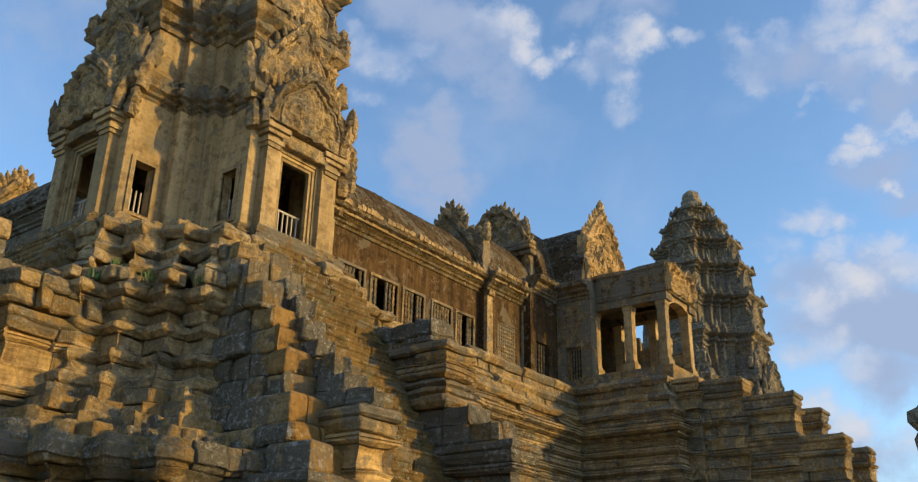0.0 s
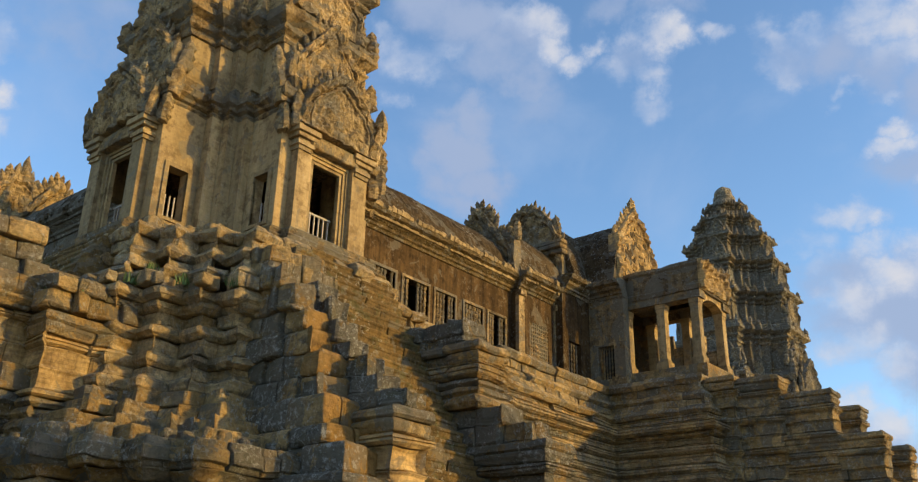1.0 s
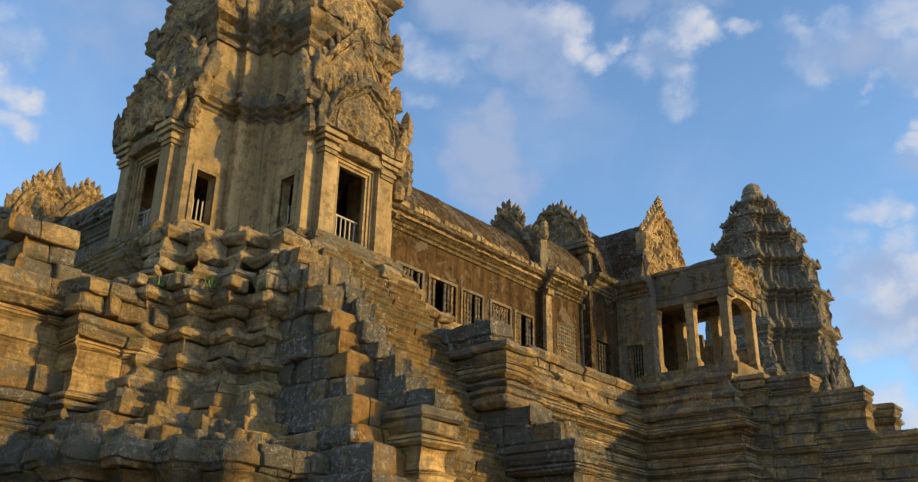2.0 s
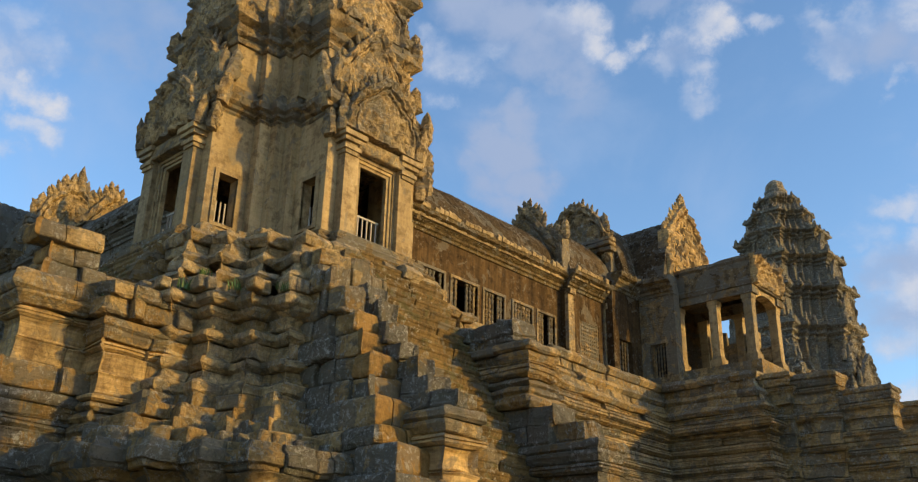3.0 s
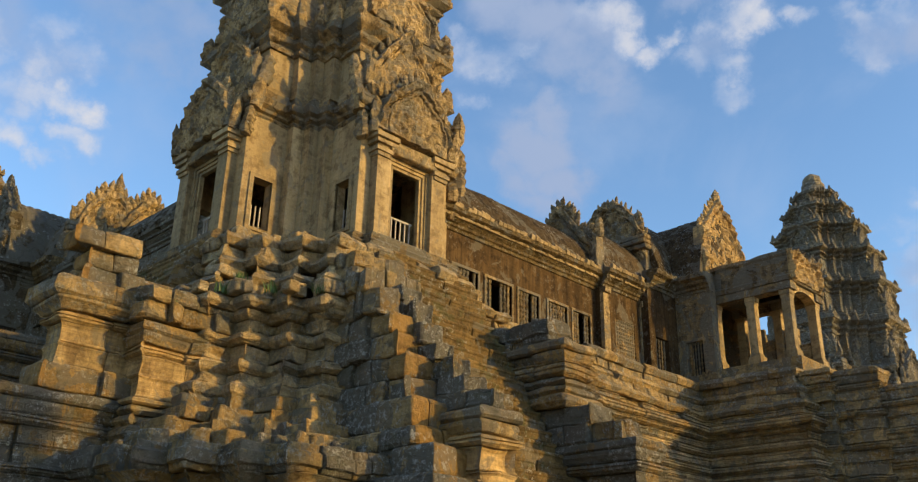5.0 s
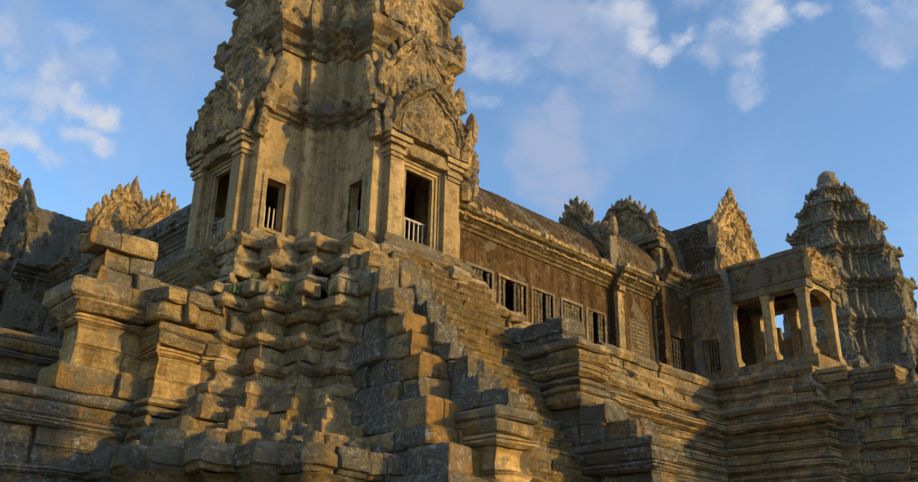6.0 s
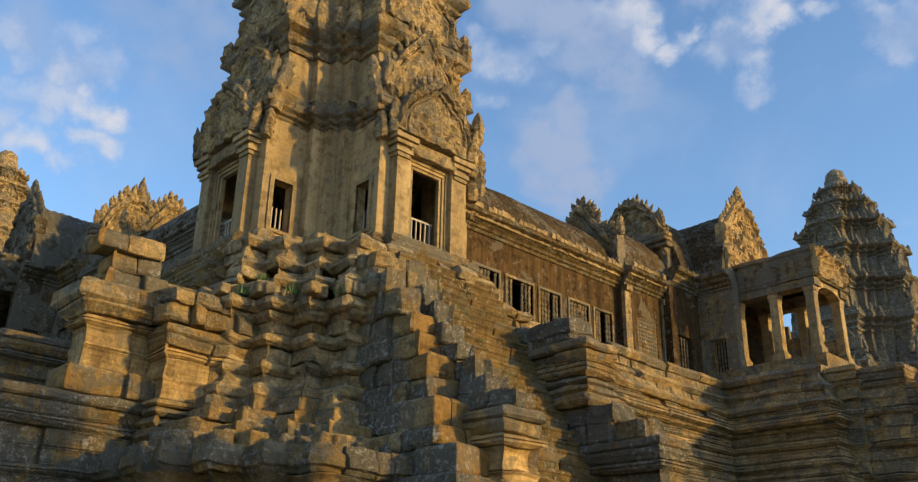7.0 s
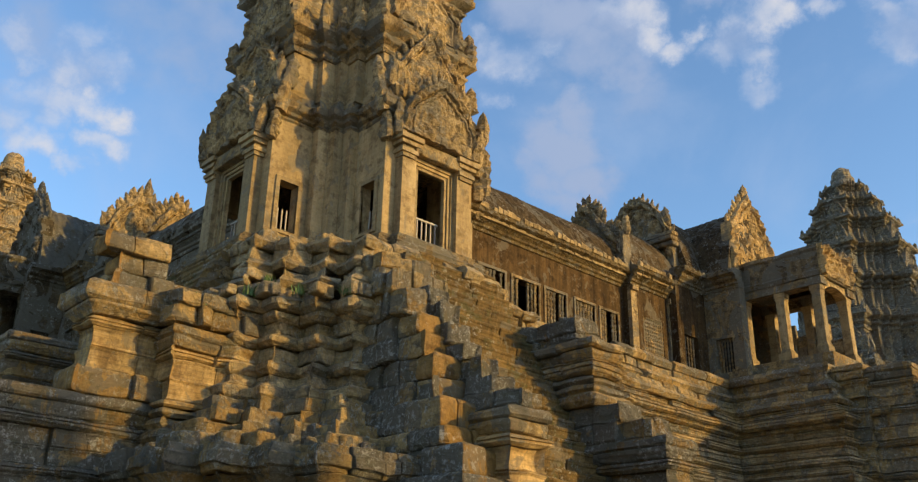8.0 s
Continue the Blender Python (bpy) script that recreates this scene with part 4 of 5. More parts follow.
    for p, q in zip(ring, ring[1:]):
        b.faces.new((p[0], p[2], q[2], q[0])), b.faces.new((p[1], q[1], q[3], p[3]))
        b.faces.new((p[2], p[3], q[3], q[2])), b.faces.new((p[0], q[0], q[1], p[1]))
    b.faces.new((ring[0][0], ring[0][1], ring[0][3], ring[0][2])), b.faces.new((ring[-1][0], ring[-1][2], ring[-1][3], ring[-1][1]))
    placed("arch", b, CLEAN if FAR is STAINED else FAR, g, M)
    b = bmesh.new()
    sweep(b, [(3.7, C - 1.5), (7.7, C - 1.5), (7.7, C + 1.5), (3.7, C + 1.5)], [(-0.9, 15.4), (0.1, 15.4), (0.15, 15.6), (0.0, 15.7), (0.0, 16.55), (0.08, 16.66), (0.04, 16.82), (-0.6, 16.98), (-1.48, 17.02)], step=0.4)
    rough(b, 0.05, 2, 8)
    placed("porch_roof", b, FAR, g, M)
    b = bmesh.new()
    pediment(b, 1.5, 1.3, 0.22, facing(7.72, C, 15.46, 0), 12, 36, 16, 0.2, outline=lambda f: 1.4 + 0.12 * math.sin(f * 19) * math.sin(f * 7 + 1))
    placed("frieze", b, CLEAN if FAR is STAINED else FAR, g, M)
    for u0, u1, z1 in ((4.25, 5.05, 14.35), (5.05, 5.5, 13.7), (6.0, 6.6, 14.1), (6.6, 7.15, 13.3)):      # broken parapet on the porch's far side
        b = bmesh.new()
        worn_box(b, u0, u1, C + 1.12, C + 1.4, 12.0, z1, 0.04, 3, 0.06, 2.5)
        placed("parapet", b, CARVED if FAR is STAINED else FAR, g, M)
    b = bmesh.new()
    box(b, 3.3, 7.9, C - 1.7, C + 1.7, PLAT, 12.0)
    placed("porch_floor", b, BASE, g, M)
    return g


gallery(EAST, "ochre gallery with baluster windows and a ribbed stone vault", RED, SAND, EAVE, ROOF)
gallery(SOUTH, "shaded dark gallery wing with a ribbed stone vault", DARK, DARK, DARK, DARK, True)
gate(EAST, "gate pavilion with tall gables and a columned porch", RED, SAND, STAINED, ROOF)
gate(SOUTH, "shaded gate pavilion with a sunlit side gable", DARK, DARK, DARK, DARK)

# ---------------------------------------------------------------- terrace base
C = SPAN / 2
HALF = [(4.2, -4.2), (4.95, -4.2), (4.95, -3.6), (5.7, -3.6), (5.7, 3.6), (4.95, 3.6), (4.95, 4.3), (4.3, 4.3)]
NEAR_E = [(TX + u, TY + s) for u, s in HALF] + [(TX + 4.3, TY + C - 3.6)]
NEAR_S = [(TX - s, TY - u) for u, s in HALF] + [(TX - (C - 3.6), TY - 4.3)]
GATE_E = [(4.3, C - 3.6), (8.6, C - 3.6), (8.6, C + 3.6), (4.3, C + 3.6), (4.3, SPAN - 4.4), (5.6, SPAN - 4.4), (5.6, SPAN + 5)]
OUT = NEAR_S[:0:-1] + NEAR_E                      # from the south gate round the corner to the east gate
FULL = [(TX - s, TY - u) for u, s in GATE_E[:0:-1]] + OUT + [(TX + u, TY + s) for u, s in GATE_E[1:]]

COURSES = [[(1.75, 4.8), (1.72, 5.25)], [(1.38, 5.25), (1.36, 5.62)], [(1.02, 5.62), (0.98, 6.02)], [(0.66, 6.02), (0.62, 6.4)],
           [(0.40, 6.4), (0.48, 6.5), (0.50, 6.66), (0.40, 6.78)], [(0.30, 6.78), (0.2, 6.92), (0.18, 7.1)], [(0.22, 7.1), (0.34, 7.2), (0.34, 7.34), (0.2, 7.44)],
           [(0.12, 7.44), (0.09, 7.55), (0.09, 7.85)], [(0.16, 7.85), (0.28, 7.95), (0.28, 8.08), (0.14, 8.18)], [(0.02, 8.18), (0.0, 8.3), (0.06, 8.5)],
           [(0.14, 8.5), (0.24, 8.6), (0.26, 8.72)], [(0.34, 8.72), (0.44, 8.82), (0.44, 8.98), (0.32, 9.1)], [(0.10, 9.1), (0.0, 9.25), (-0.02, 9.45)],
           [(0.04, 9.45), (0.14, 9.6), (0.0, 9.8)], [(-0.16, 9.8), (-0.2, 10.1)], [(-0.22, 10.1), (-0.12, 10.25), (-0.25, 10.45)], [(-0.42, 10.45), (-0.44, 10.8)],
           [(-0.36, 10.8), (-0.26, 11.0), (-0.38, PLAT)]]


def grooved(course):
    """A narrow groove in the middle of each longer face of a moulding."""
    out = []
    for (oa, za), (ob, zb) in zip(course, course[1:]):
        out.append((oa, za))
        if zb - za > 0.085:
            o, z = (oa + ob) / 2, (za + zb) / 2
            out += [(o, z - 0.018), (o - 0.04, z - 0.006), (o - 0.04, z + 0.012), (o + 0.012, z + 0.024)]
    return out + [course[-1]]


FINE = [grooved(c) if 3 < k < 13 else c for k, c in enumerate(COURSES)]
LOW = [[(0.10, 1.80), (0.10, 2.30)], [(0.05, 2.30), (0.05, 2.70)], [(-0.05, 2.70), (-0.05, 3.00)], [(0.06, 3.00), (0.2, 3.10), (0.2, 3.22), (0.06, 3.32)], [(-0.06, 3.32), (-0.08, 3.65)],
       [(0.05, 3.65), (0.2, 3.75), (0.2, 3.88), (0.06, 4.00)], [(0.14, 4.00), (0.2, 4.10), (0.34, 4.22)], [(0.44, 4.22), (0.46, 4.32), (0.56, 4.35), (0.56, 4.58), (0.46, 4.64), (0.44, 4.80)]]


def stone_course(pts, course, r, length=0.85, depth=0.45, jit=0.04, gone=0.0, amp=0.035, sunk=0.12):
    """The stones of one course along the open outline pts; yields vertices, faces and middle of each."""
    ns, ms = normals(pts, False), mitres(pts, False)
    (oa, za), (ob, zb) = course[0], course[-1]
    bev = min(0.03, (zb - za) * 0.1)
    prof = [(oa - bev, za + 0.004), (oa, za + bev)] + [q for q in course[1:-1]] + [(ob, zb - bev), (ob - bev, zb - 0.004)]
    for i in range(len(pts) - 1):
        p, q = Vector(pts[i]), Vector(pts[i + 1])
        L, t, n = (q - p).length, (q - p).normalized(), ns[i]
        near_by = (p.lerp(q, 0.5) - Vector((TX + 5, TY - 5))).length < 12 or L < 4
        k = max(1, round(L / (length * (1 if near_by else 1.7) * r.uniform(0.8, 1.25))))
        cuts = [0.0] + sorted(L * (j + r.uniform(-0.22, 0.22)) / k for j in range(1, k)) + [L]
        for j in range(k):
            push, lift, sink = r.gauss(0, jit), r.gauss(0, jit * 0.25), 0.0
            if p.y > TY + 4 and q.y > TY + 4 and L > 4:            # the long wall by the gallery stands true
                push, lift = push * 0.3, lift * 0.3
            if r.random() < gone:
                continue
            if r.random() < sunk:
                sink = r.uniform(0.05, 0.16)
            slope = r.gauss(0, jit * 0.6)
            s0, s1 = cuts[j], cuts[j + 1]
            grid = []
            for f, b in ((0.0, 1), (0.07, 0), (0.5, 0), (0.93, 0), (1.0, 1)):
                ring = []
                for o, z in prof + [(-depth, zb - 0.004), (-depth, za + 0.004)]:
                    a0 = s0 + 0.008 if j else (ms[i] * o).dot(t)
                    a1 = s1 - 0.008 if j < k - 1 else L + (ms[i + 1] * o).dot(t)
                    corner = (f == 0.0 and j == 0) or (f == 1.0 and j == k - 1)
                    s = a0 + (a1 - a0) * f
                    out = o
                    if o > -depth and not corner:
                        out = o + push + slope * (f - 0.5) * 2 - sink - (bev if b else 0)
                    elif o > -depth:
                        out = o - bev * 0.3
                    w = p + t * s + n * out
                    v = Vector((w.x, w.y, z + lift))
                    if o > -depth:
                        v += noise.noise_vector(v * 1.9) * amp + noise.noise_vector(v * 6.0) * amp * 0.5
                    ring.append(v)
                grid.append(ring)
            vs = [v for ring in grid for v in ring]
            m = len(prof) + 2
            fs = [(a * m + c, a * m + (c + 1) % m, (a + 1) * m + (c + 1) % m, (a + 1) * m + c) for a in range(4) for c in range(m)]
            fs += [tuple(range(m)), tuple(range(4 * m, 5 * m))[::-1]]
            fs = [f[::-1] for f in fs]
            mid = sum(vs, Vector()) / len(vs)
            yield vs, fs, mid


def stones_into(parent, stones, mat, single, M=None, name="stone_block"):
    """The first stones as parts of their own, the rest joined."""
    V, F = [], []
    for k, (vs, fs, mid) in enumerate(stones):
        if M is not None:
            vs = [M @ v for v in vs]
            fs = [f[::-1] for f in fs] if M.determinant() < 0 else fs
            mid = M @ mid
        if k < single:
            me = bpy.data.meshes.new(name)
            me.from_pydata([v - mid for v in vs], [], fs)
            me.materials.append(mat)
            ob = new(name, me)
            ob.matrix_basis = Matrix.Translation(mid)
            ob.parent = parent
        else:
            n = len(V)
            V += vs
            F += [tuple(i + n for i in f) for f in fs]
    if V:
        me = bpy.data.meshes.new("masonry")
        me.from_pydata(V, [], F)
        me.materials.append(mat)
        ob = new("masonry", me)
        ob.parent = parent
        tagged(ob, kind="stuff")


base = thing("terrace", "steep moulded sandstone terrace of weathered dark blocks", "terrace", kind="structure")
b = bmesh.new()
ring = [(TX - 70, TY + 90), (TX - 70, TY - 2)] + FULL + [(TX + 5.6, TY + 90)]
prism(b, offset_poly(ring, -0.75), 0.0, PLAT - 0.03)
part("core", b, BASE, base)
T2 = offset_poly(FULL, 2.4, closed=False)
b = bmesh.new()
ring2 = [(TX - 70, TY + 90), (TX - 70, TY - 4)] + T2 + [(TX + 7.4, TY + 90)]
prism(b, offset_poly(ring2, -0.3), 0.0, 4.74)
part("lower_core", b, BASE, base)
b = bmesh.new()
sweep(b, T2, [(-0.3, 1.8), (0.3, 1.78), (0.3, 1.7), (1.0, 1.5), (1.3, 1.0), (1.9, 0.8), (1.9, 0)], closed=False, step=0.6)
rough(b, 0.06, 1.3, 21)
part("foot_moulding", b, BASE, base)

r3 = random.Random(3)
near = Vector((TX + 5.0, TY - 5.0, 8))
stones = []
for k, c in enumerate(COURSES):
    ruin = 0.10 if k >= 13 else 0.05 if k == 12 else 0.0
    loose = 0.13 if k < 4 else 0.10 if k >= 12 else 0.025
    by_corner = lambda st: st[2].y < TY + 4 and st[2].x > TX - 4
    row = [st for st in stone_course(FULL, c, r3, 1.05 if 3 < k < 12 else 0.62 if k < 4 else 0.8, 1.1 if k < 4 else 0.6, max(loose, 0.05), 0.0, 0.055) if by_corner(st)]
    row += [st for st in stone_course(FULL, FINE[k], r3, 1.7 if 3 < k < 12 else 0.8, 1.1 if k < 4 else 0.6, loose, 0.0, 0.034) if not by_corner(st)]
    for st in row:
        close = (st[2] - near).length < 7.5
        if close and r3.random() < ruin or st[2].z > 10.45 and TY + 1.9 < st[2].y < TY + 9:
            continue
        stones.append(st)
stones.sort(key=lambda s: (s[2] - near).length)
north = [st for st in stones if st[2].y > TY + 2 and st[2].z < 8.6]
mid_wall = [st for st in stones if st[2].y <= TY + 2 and 6.4 < st[2].z]
stones_into(base, [st for st in stones if st[2].y > TY + 2 and st[2].z >= 8.6 or st[2].y <= TY + 2 and st[2].z <= 6.4], BASE, 180)
stones_into(base, mid_wall, MOULDED, 120)
wall_1 = thing("terrace_by_gallery", "moulded terrace wall under the long gallery, dark with lichen and shade", "terrace", kind="structure")
# below 8.6 m the lichen-black stone also carries the wall's cast shade
stones_into(wall_1, [st for st in north if st[2].y < TY + 13], BLACK, 250)
wall_2 = thing("terrace_under_gate", "grey banded terrace wall under the gate pavilion", "terrace", kind="structure")
stones_into(wall_2, [st for st in north if st[2].y >= TY + 13], MOULDED, 250)
low = thing("lower_terrace", "dark lower terrace wall with a heavy moulded rim", "terrace", kind="structure")
stones = [st for k, c in enumerate(LOW) for st in stone_course(T2, c, r3, 0.9 if k < 6 else 0.62, 0.6, 0.05, 0.0 if k < 7 else 0.08, 0.05)]
stones.sort(key=lambda s: (s[2] - near).length)
grown, rest = [], []
for st in stones:
    (grown if st[2].z >= 4.0 and r3.random() < 0.5 else rest).append(st)
stones_into(low, rest, BASE, 150)
stones_into(low, grown, BLACK, 120)


def stairs(M, label):
    st = thing("stair", label, "stair")
    r = random.Random(21)
    for i in range(42):
        z1 = PLAT + 0.05 - i * 0.3
        u = 5.3 + i * 0.185
        if z1 < 0.1:
            break
        k = r.uniform(-0.03, 0.03)
        course = [(k, z1 - 0.3), (k, z1 - 0.12), (k + 0.025, z1 - 0.08), (k + 0.025, z1)]
        stones_into(st, list(stone_course([(u, -1.9), (u, 1.9)], course, r, 1.3, 0.75, 0.012, 0.0, 0.03, 0.0)), STEP, 99, M, "step")
    return st


stairs(EAST, "steep worn stone stair between stepped flank walls")
stairs(SOUTH, "steep stone stair behind its flank wall")


def flank(M, u0, u1, s0, s1, z0, z1, style="moulded", label="", seed=1):
    """A stepped flank block of a stair, with courses of its own. Styles: moulded, slab (heavy overhanging top), rubble, black."""
    bt = thing("flank_block", label or {"moulded": "weathered moulded flank block beside the steep stair", "slab": "golden moulded flank block under a heavy dark slab",
                                        "rubble": "tumbled flank wall of rounded stones beside the stair", "black": "black lichen-covered stepped flank of the stair", "dark": "dark lichened moulded wall block of the lower stair flank",
                                        "ashlar": "plain squared flank step stained with rusty ochre", "gold": "golden moulded pedestal at the foot of the stair flank"}[style], "stone block", group="stair flank blocks")
    b = bmesh.new()
    box(b, u0, u1 - 0.22, s0 + 0.22, s1 - 0.22, z0, z1 - 0.03)
    placed("core", b, BASE, bt, M)
    r = random.Random(seed)
    cs, shaft, z = [], [], z1
    loose = style in ("rubble", "black")
    if style in ("moulded", "dark", "gold"):
        cs = [[(0.08, z1 - 0.26), (0.13, z1 - 0.2), (0.12, z1 - 0.08), (0.07, z1)], [(0.02, z1 - 0.56), (0.04, z1 - 0.46), (0.08, z1 - 0.38), (0.07, z1 - 0.26)]]
        z = z1 - 0.56
    elif style == "slab":
        cs = [[(0.40, z1 - 0.5), (0.48, z1 - 0.4), (0.46, z1 - 0.1), (0.36, z1)], [(0.14, z1 - 0.78), (0.18, z1 - 0.7), (0.32, z1 - 0.58), (0.32, z1 - 0.5)]]
        z = z1 - 0.78
    elif style == "ashlar":
        cs, z = [[(0.0, z0), (0.03, z0 + 0.1), (0.02, z1 - 0.12), (-0.03, z1)]], z0
    # plinth courses: height, reach
    shape = [] if z1 - z0 < (3 if style == "slab" else 1.8) or loose else [(0.36, 0.14), (0.26, 0.09), (0.22, 0.05)] if style in ("moulded", "dark", "gold") else [(0.4, 0.34), (0.3, 0.2), (0.24, 0.1)]
    foot = z0 + sum(h for h, _ in shape)
    k = 0
    while z > foot + 0.05:
        if loose:
            h = z - foot if z - foot < 0.75 else r.uniform(0.32, 0.5)
            cs.append([(0.0, z - h), (0.03, z - h + 0.06), (0.0, z - h + 0.12), (0.0, z)])
        elif k % 3 == 0:
            h = z - foot if z - foot < 0.6 else r.uniform(0.22, 0.3)
            shaft.append(grooved([(0.06, z - h), (0.13, z - h * 0.75), (0.13, z - h * 0.35), (0.05, z)]))
        else:
            h = z - foot if z - foot < 0.6 else r.uniform(0.36, 0.55)
            shaft.append([(0.02, z - h), (-0.01, z - h * 0.85), (-0.01, z - h * 0.2), (0.03, z)])
        z -= h
        k += 1
    for h, o in shape[::-1]:
        cs.append([(o - 0.03, z - h), (o + 0.06, z - h * 0.65), (o + 0.04, z - h * 0.3), (o - 0.05, z)])
        z -= h
    pts = [(u0, s0), (u1, s0), (u1, s1), (u0, s1)]
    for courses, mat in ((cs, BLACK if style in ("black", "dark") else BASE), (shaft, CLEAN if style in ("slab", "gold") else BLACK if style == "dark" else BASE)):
        sts = [st for c in courses for st in stone_course(pts, c, r, 0.6 if loose else 0.8 if style == "ashlar" else 1.2, 0.3, 0.085 if loose else 0.05 if style == "ashlar" else 0.03, 0.0, 0.085 if loose else 0.05)]
        ends, grown, rest = [], [], []                 # end stones with a rusty film, many of the side stones black with lichen
        for st in sts:
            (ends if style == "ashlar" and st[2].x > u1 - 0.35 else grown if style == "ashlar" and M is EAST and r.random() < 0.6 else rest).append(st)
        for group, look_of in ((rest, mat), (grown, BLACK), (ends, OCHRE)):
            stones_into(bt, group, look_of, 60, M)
    return bt


E_SPEC = [(5.2, 6.3, -3.3, -1.65, 9.4, 10.4, "rubble"), (5.2, 6.9, -3.28, -1.65, 9.15, 9.8, "rubble"), (5.2, 7.25, -3.3, -2.0, 8.45, 9.15, "rubble")]
E_SPEC += [(5.2, u1, s0, -2.4, z0, z1, "ashlar") for u1, s0, z0, z1 in ((7.7, -3.25, 7.9, 8.45), (8.05, -3.3, 7.3, 7.9), (8.3, -3.25, 6.72, 7.3), (8.55, -3.4, 6.08, 6.72), (9.15, -3.75, 5.4, 6.08), (9.35, -3.8, 4.95, 5.4), (10.0, -3.85, 4.3, 4.95))]
E_SPEC += [(7.5, 10.3, -4.2, -2.9, 0.0, 4.3, "dark")]
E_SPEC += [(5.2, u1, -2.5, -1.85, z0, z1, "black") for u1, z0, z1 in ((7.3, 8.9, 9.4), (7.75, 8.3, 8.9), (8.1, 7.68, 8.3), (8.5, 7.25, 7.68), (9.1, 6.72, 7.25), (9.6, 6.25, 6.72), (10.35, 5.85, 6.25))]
E_SPEC += [(5.2, 10.3, -2.8, -1.65, 0.0, 5.85, "gold")]
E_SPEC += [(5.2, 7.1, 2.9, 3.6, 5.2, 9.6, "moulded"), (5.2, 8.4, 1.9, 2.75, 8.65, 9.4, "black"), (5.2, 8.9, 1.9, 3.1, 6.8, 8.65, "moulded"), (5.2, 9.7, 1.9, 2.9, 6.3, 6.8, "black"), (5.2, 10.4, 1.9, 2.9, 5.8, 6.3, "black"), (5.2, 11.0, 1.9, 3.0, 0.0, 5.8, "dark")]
S_SPEC = [(5.2, 7.35, -3.6, -1.9, 5.2, 8.05, "gold"), (5.2, 7.5, -3.75, -1.9, 8.1, 8.95, "rubble"), (5.2, 9.0, -2.75, -1.9, 6.8, 8.85, "slab"), (5.2, 9.35, -3.0, -1.9, 6.2, 6.8, "ashlar"),
          (6.2, 8.75, -2.75, -1.9, 8.85, 9.35, "ashlar"), (7.4, 8.65, -2.7, -1.9, 9.35, 9.82, "ashlar"), (7.4, 9.1, -2.82, -1.9, 9.82, 10.3, "ashlar"),
          (5.2, 11.2, -2.9, -1.9, 0.0, 6.16, "dark"), (5.2, 9.4, 1.9, 2.9, 0, 8.6, "moulded")]
for M, spec in ((EAST, E_SPEC), (SOUTH, S_SPEC)):
    for k, a in enumerate(spec):
        flank(M, *a, seed=k * 31 + 5)
for sgn in (-1, 1):
    for k, (u1, w, z0, z1) in enumerate(((9.3, 2.6, 5, 11.05), (11.0, 2.3, 5, 10.9), (12.9, 2.15, 3, 10.1), (14.5, 2.1, 0, 8.3))):
        lo, hi = sorted((sgn * w, sgn * 1.3))
        flank(EAST, 7.5, u1, C + lo, C + hi, z0, z1, "moulded", "grey stepped flank block of the axial stair", seed=40 + k)


# ---------------------------------------------------------------- loose stones on the ledges
def loose_block(x, y, z, r, size, label):
    b = bmesh.new()
    sx, sy, sz = (size * r.uniform(0.7, 1.5), size * r.uniform(0.7, 1.2), size * r.uniform(0.7, 1.1))
    worn_box(b, -sx / 2, sx / 2, -sy / 2, sy / 2, 0, sz, size * 0.1, 1, 0.035, 2.5)
    ob = part("fallen_stone", b, MOULDED if z > 9 else r.choice((BASE, BLACK)), None, m=pose(x, y, z - 0.02, r.uniform(-5, 5), r.uniform(-5, 5), r.choice((0, 0, 90)) + r.uniform(-14, 14)))
    tagged(ob, label, "stone", group="loose stones on the terrace")


r5 = random.Random(12)
for off, z, n, lab, size in ((1.95, 4.8, 46, "loose square stone lying on the lower ledge", 0.42), (-0.75, 11.17, 22, "loose stone on the ruined terrace edge", 0.34), (0.28, 9.1, 46, "tumbled block on the broken cornice", 0.36)):
    path = offset_poly(OUT, off, closed=False)
    segs = [(Vector(a), Vector(c)) for a, c in zip(path, path[1:])]
    segs = [(a, c) for a, c in segs if (a.lerp(c, 0.5) - Vector((TX + 4, TY - 4))).length < 8]
    total = sum((c - a).length for a, c in segs)
    for k in range(n):
        d = total * (k + r5.uniform(0.1, 0.9)) / n
        for a, c in segs:
            L = (c - a).length
            if d < L:
                p = a.lerp(c, d / L) + Vector((r5.uniform(-0.2, 0.2), r5.uniform(-0.2, 0.2)))
                w = Vector((p.x - TX, p.y - TY))
                if not (abs(w.y) < 2.1 and w.x > 4.5) and not (z > 11 and w.y > -3.0) and not (abs(w.x) < 2.1 and w.y < -4.5) and w.y < 0.5 and w.x > -0.5:
                    loose_block(p.x, p.y, z, r5, size, lab)
                break
            d -= L

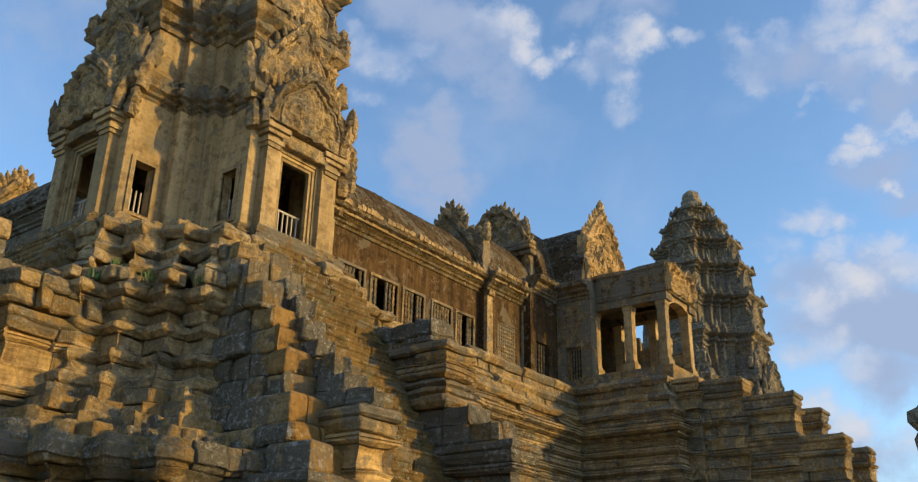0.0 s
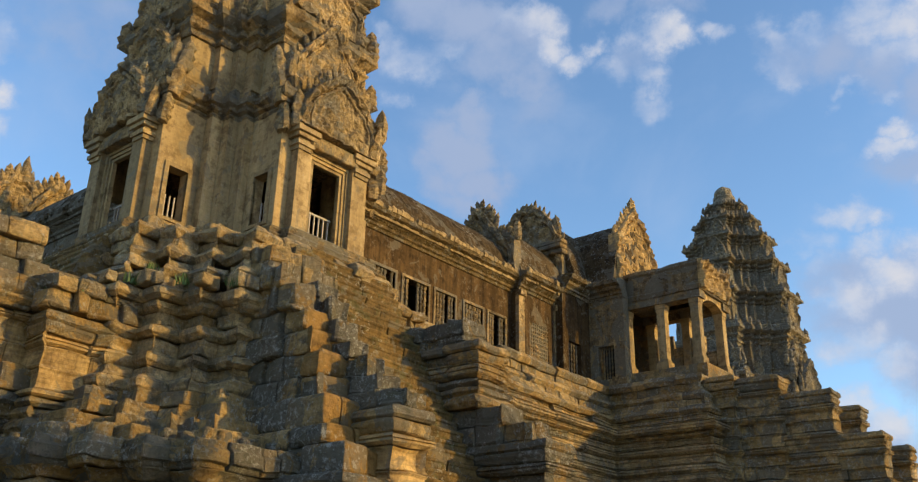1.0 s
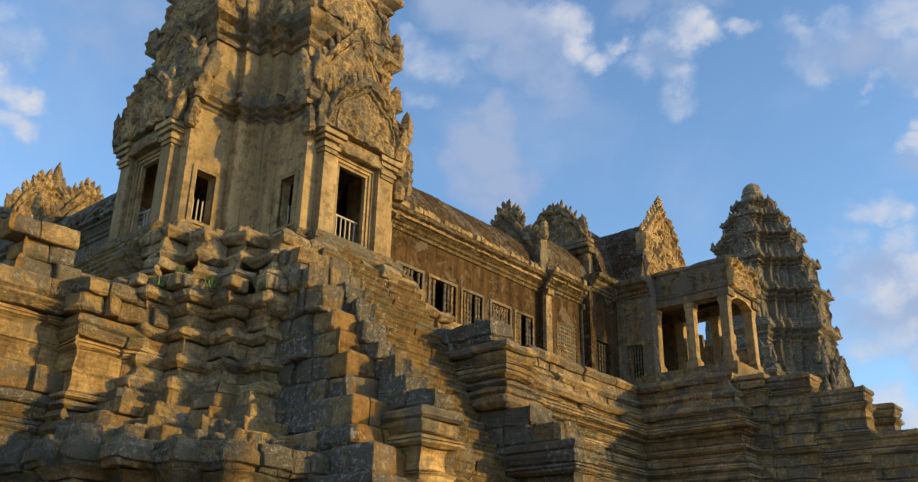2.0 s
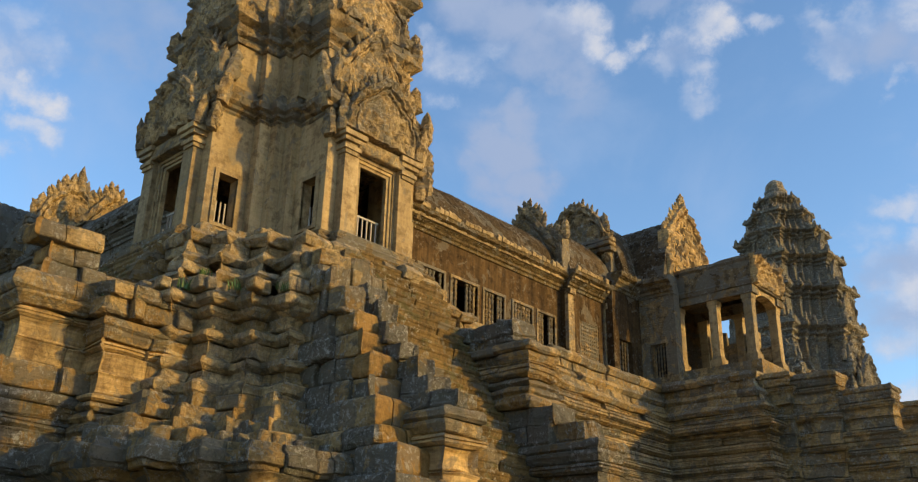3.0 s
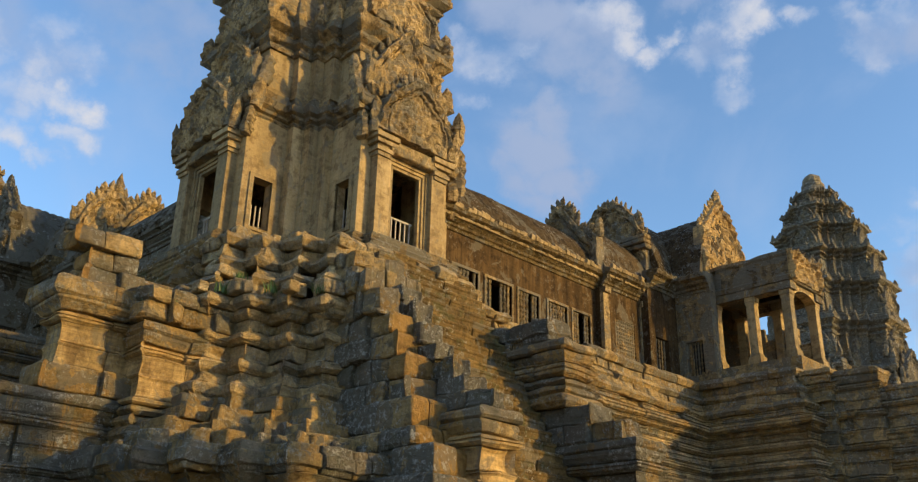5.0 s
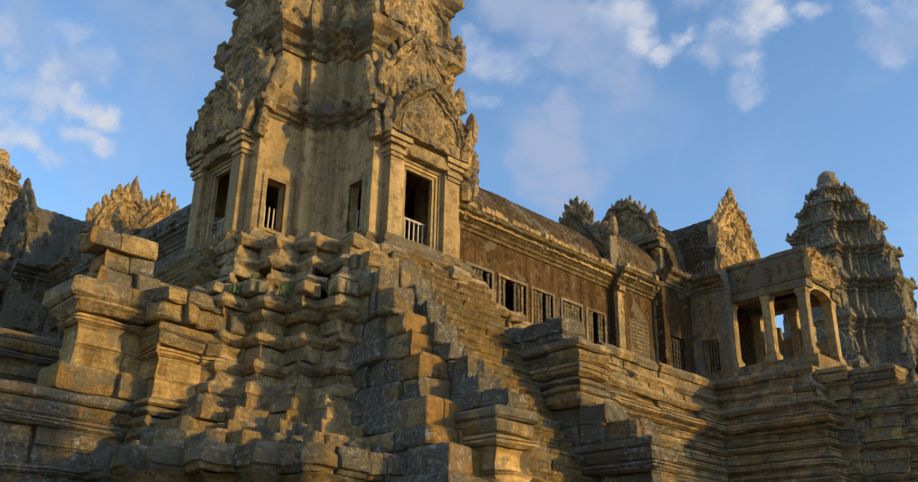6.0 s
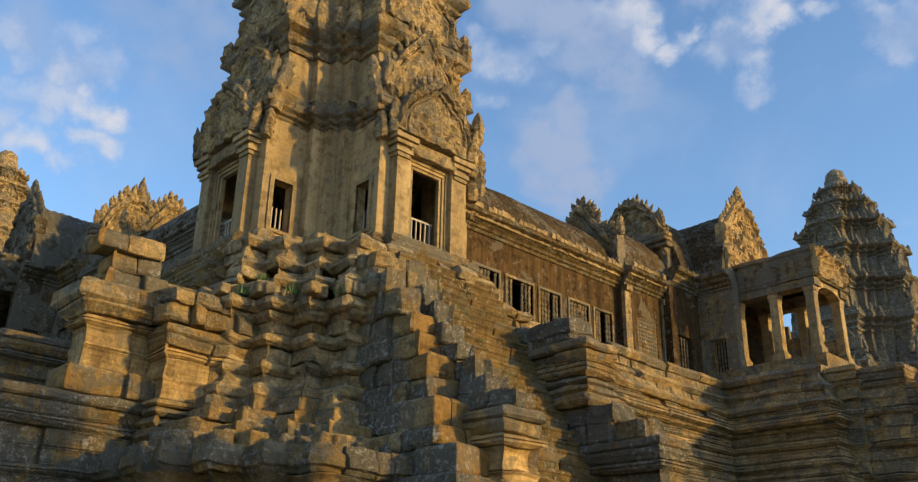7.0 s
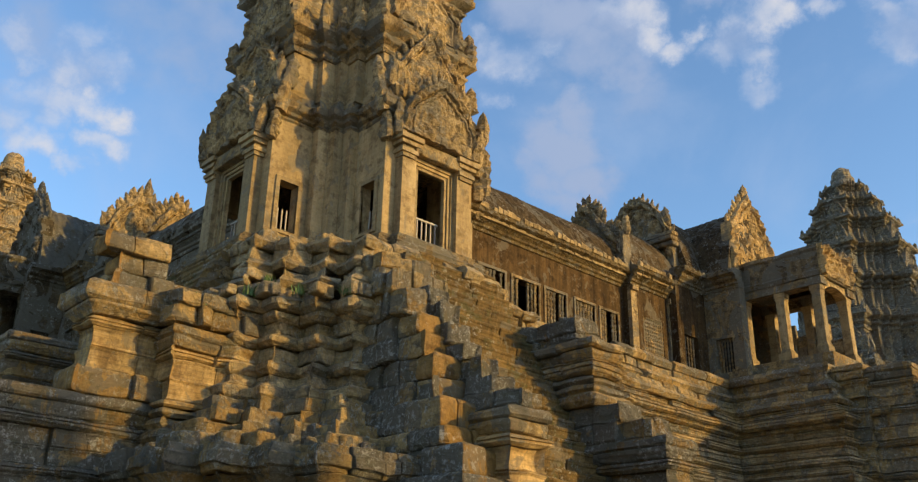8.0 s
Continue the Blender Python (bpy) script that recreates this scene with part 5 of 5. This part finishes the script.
# ---------------------------------------------------------------- pavilion beyond the far corner
pav = thing("side_pavilion", "grey stone pavilion corner with a heavy bulging cornice", "pavilion")
b = bmesh.new()
sweep(b, [(-9.9, 58), (-3, 58), (-3, 64), (-9.9, 64)], [(0.6, 0), (0.6, 1.5), (0, 2), (0, 9.6), (0.15, 9.9), (0.3, 10.4), (0.75, 10.9), (0.8, 11.6), (0.6, 12.1), (1.0, 12.6), (0.95, 13.2), (0.5, 13.5), (0.2, 13.9), (-1, 14.2)], cap=True, step=0.6)
rough(b, 0.08, 1.2, 4)
part("wall", b, FAR, pav)
# enclosure wall across the courtyard, behind the viewer
b = bmesh.new()
box(b, 40, 41, -60, 110, 0, 5)
box(b, -90, 40, -61, -60, 0, 5)
tagged(part("wall_enclosure", b, FAR, None), "plain stone enclosure wall across the courtyard", "wall", kind="structure")

# ---------------------------------------------------------------- tufts of grass between the stones
def tuft(x, y, z, r, size):
    b = bmesh.new()
    for k in range(34):
        a, lean, h = r.uniform(0, math.tau), r.uniform(0.1, 0.75), size * r.uniform(0.5, 1.0)
        px, py = r.gauss(0, size * 0.35), r.gauss(0, size * 0.35)
        w, dx, dy = size * 0.07, math.cos(a), math.sin(a)
        v = [b.verts.new(c) for c in ((px - dy * w, py + dx * w, 0), (px + dy * w, py - dx * w, 0), (px + dx * lean * h * 0.5 + dy * w * 0.7, py + dy * lean * h * 0.5 - dx * w * 0.7, h * 0.6),
                                      (px + dx * lean * h * 0.5 - dy * w * 0.7, py + dy * lean * h * 0.5 + dx * w * 0.7, h * 0.6), (px + dx * lean * h, py + dy * lean * h, h))]
        b.faces.new((v[0], v[1], v[2], v[3])), b.faces.new((v[3], v[2], v[4]))
    tagged(part("grass_tuft", b, LEAF, None, m=pose(x, y, z)), "small green grass tuft growing between the stones", "grass", group="grass tufts", kind="stuff")


for u, s, z in ((3.1, -7.2, 8.58), (3.6, -6.9, 8.58), (4.0, -5.6, 9.08), (3.9, -5.2, 9.6), (5.0, -4.9, 9.08), (5.9, -4.0, 9.08), (5.6, -5.9, 4.8), (4.9, -6.6, 4.8), (6.6, -5.2, 4.8), (3.9, -7.6, 4.8), (6.9, -4.6, 4.8)):
    tuft(TX + u, TY + s, z, r5, r5.uniform(0.22, 0.4))

# unseen block added on the sun side; its shadow darkens the lower left flank
b = bmesh.new()
box(b, -1.6, 1.6, -1.6, 1.6, 0, 18.3)
tagged(part("wall_pavilion", b, FAR, None, m=pose(31.5, 33.4, 0, 0, 0, 30)), "unseen plain block added to cast shade on the lower left terrace", "wall", kind="structure")
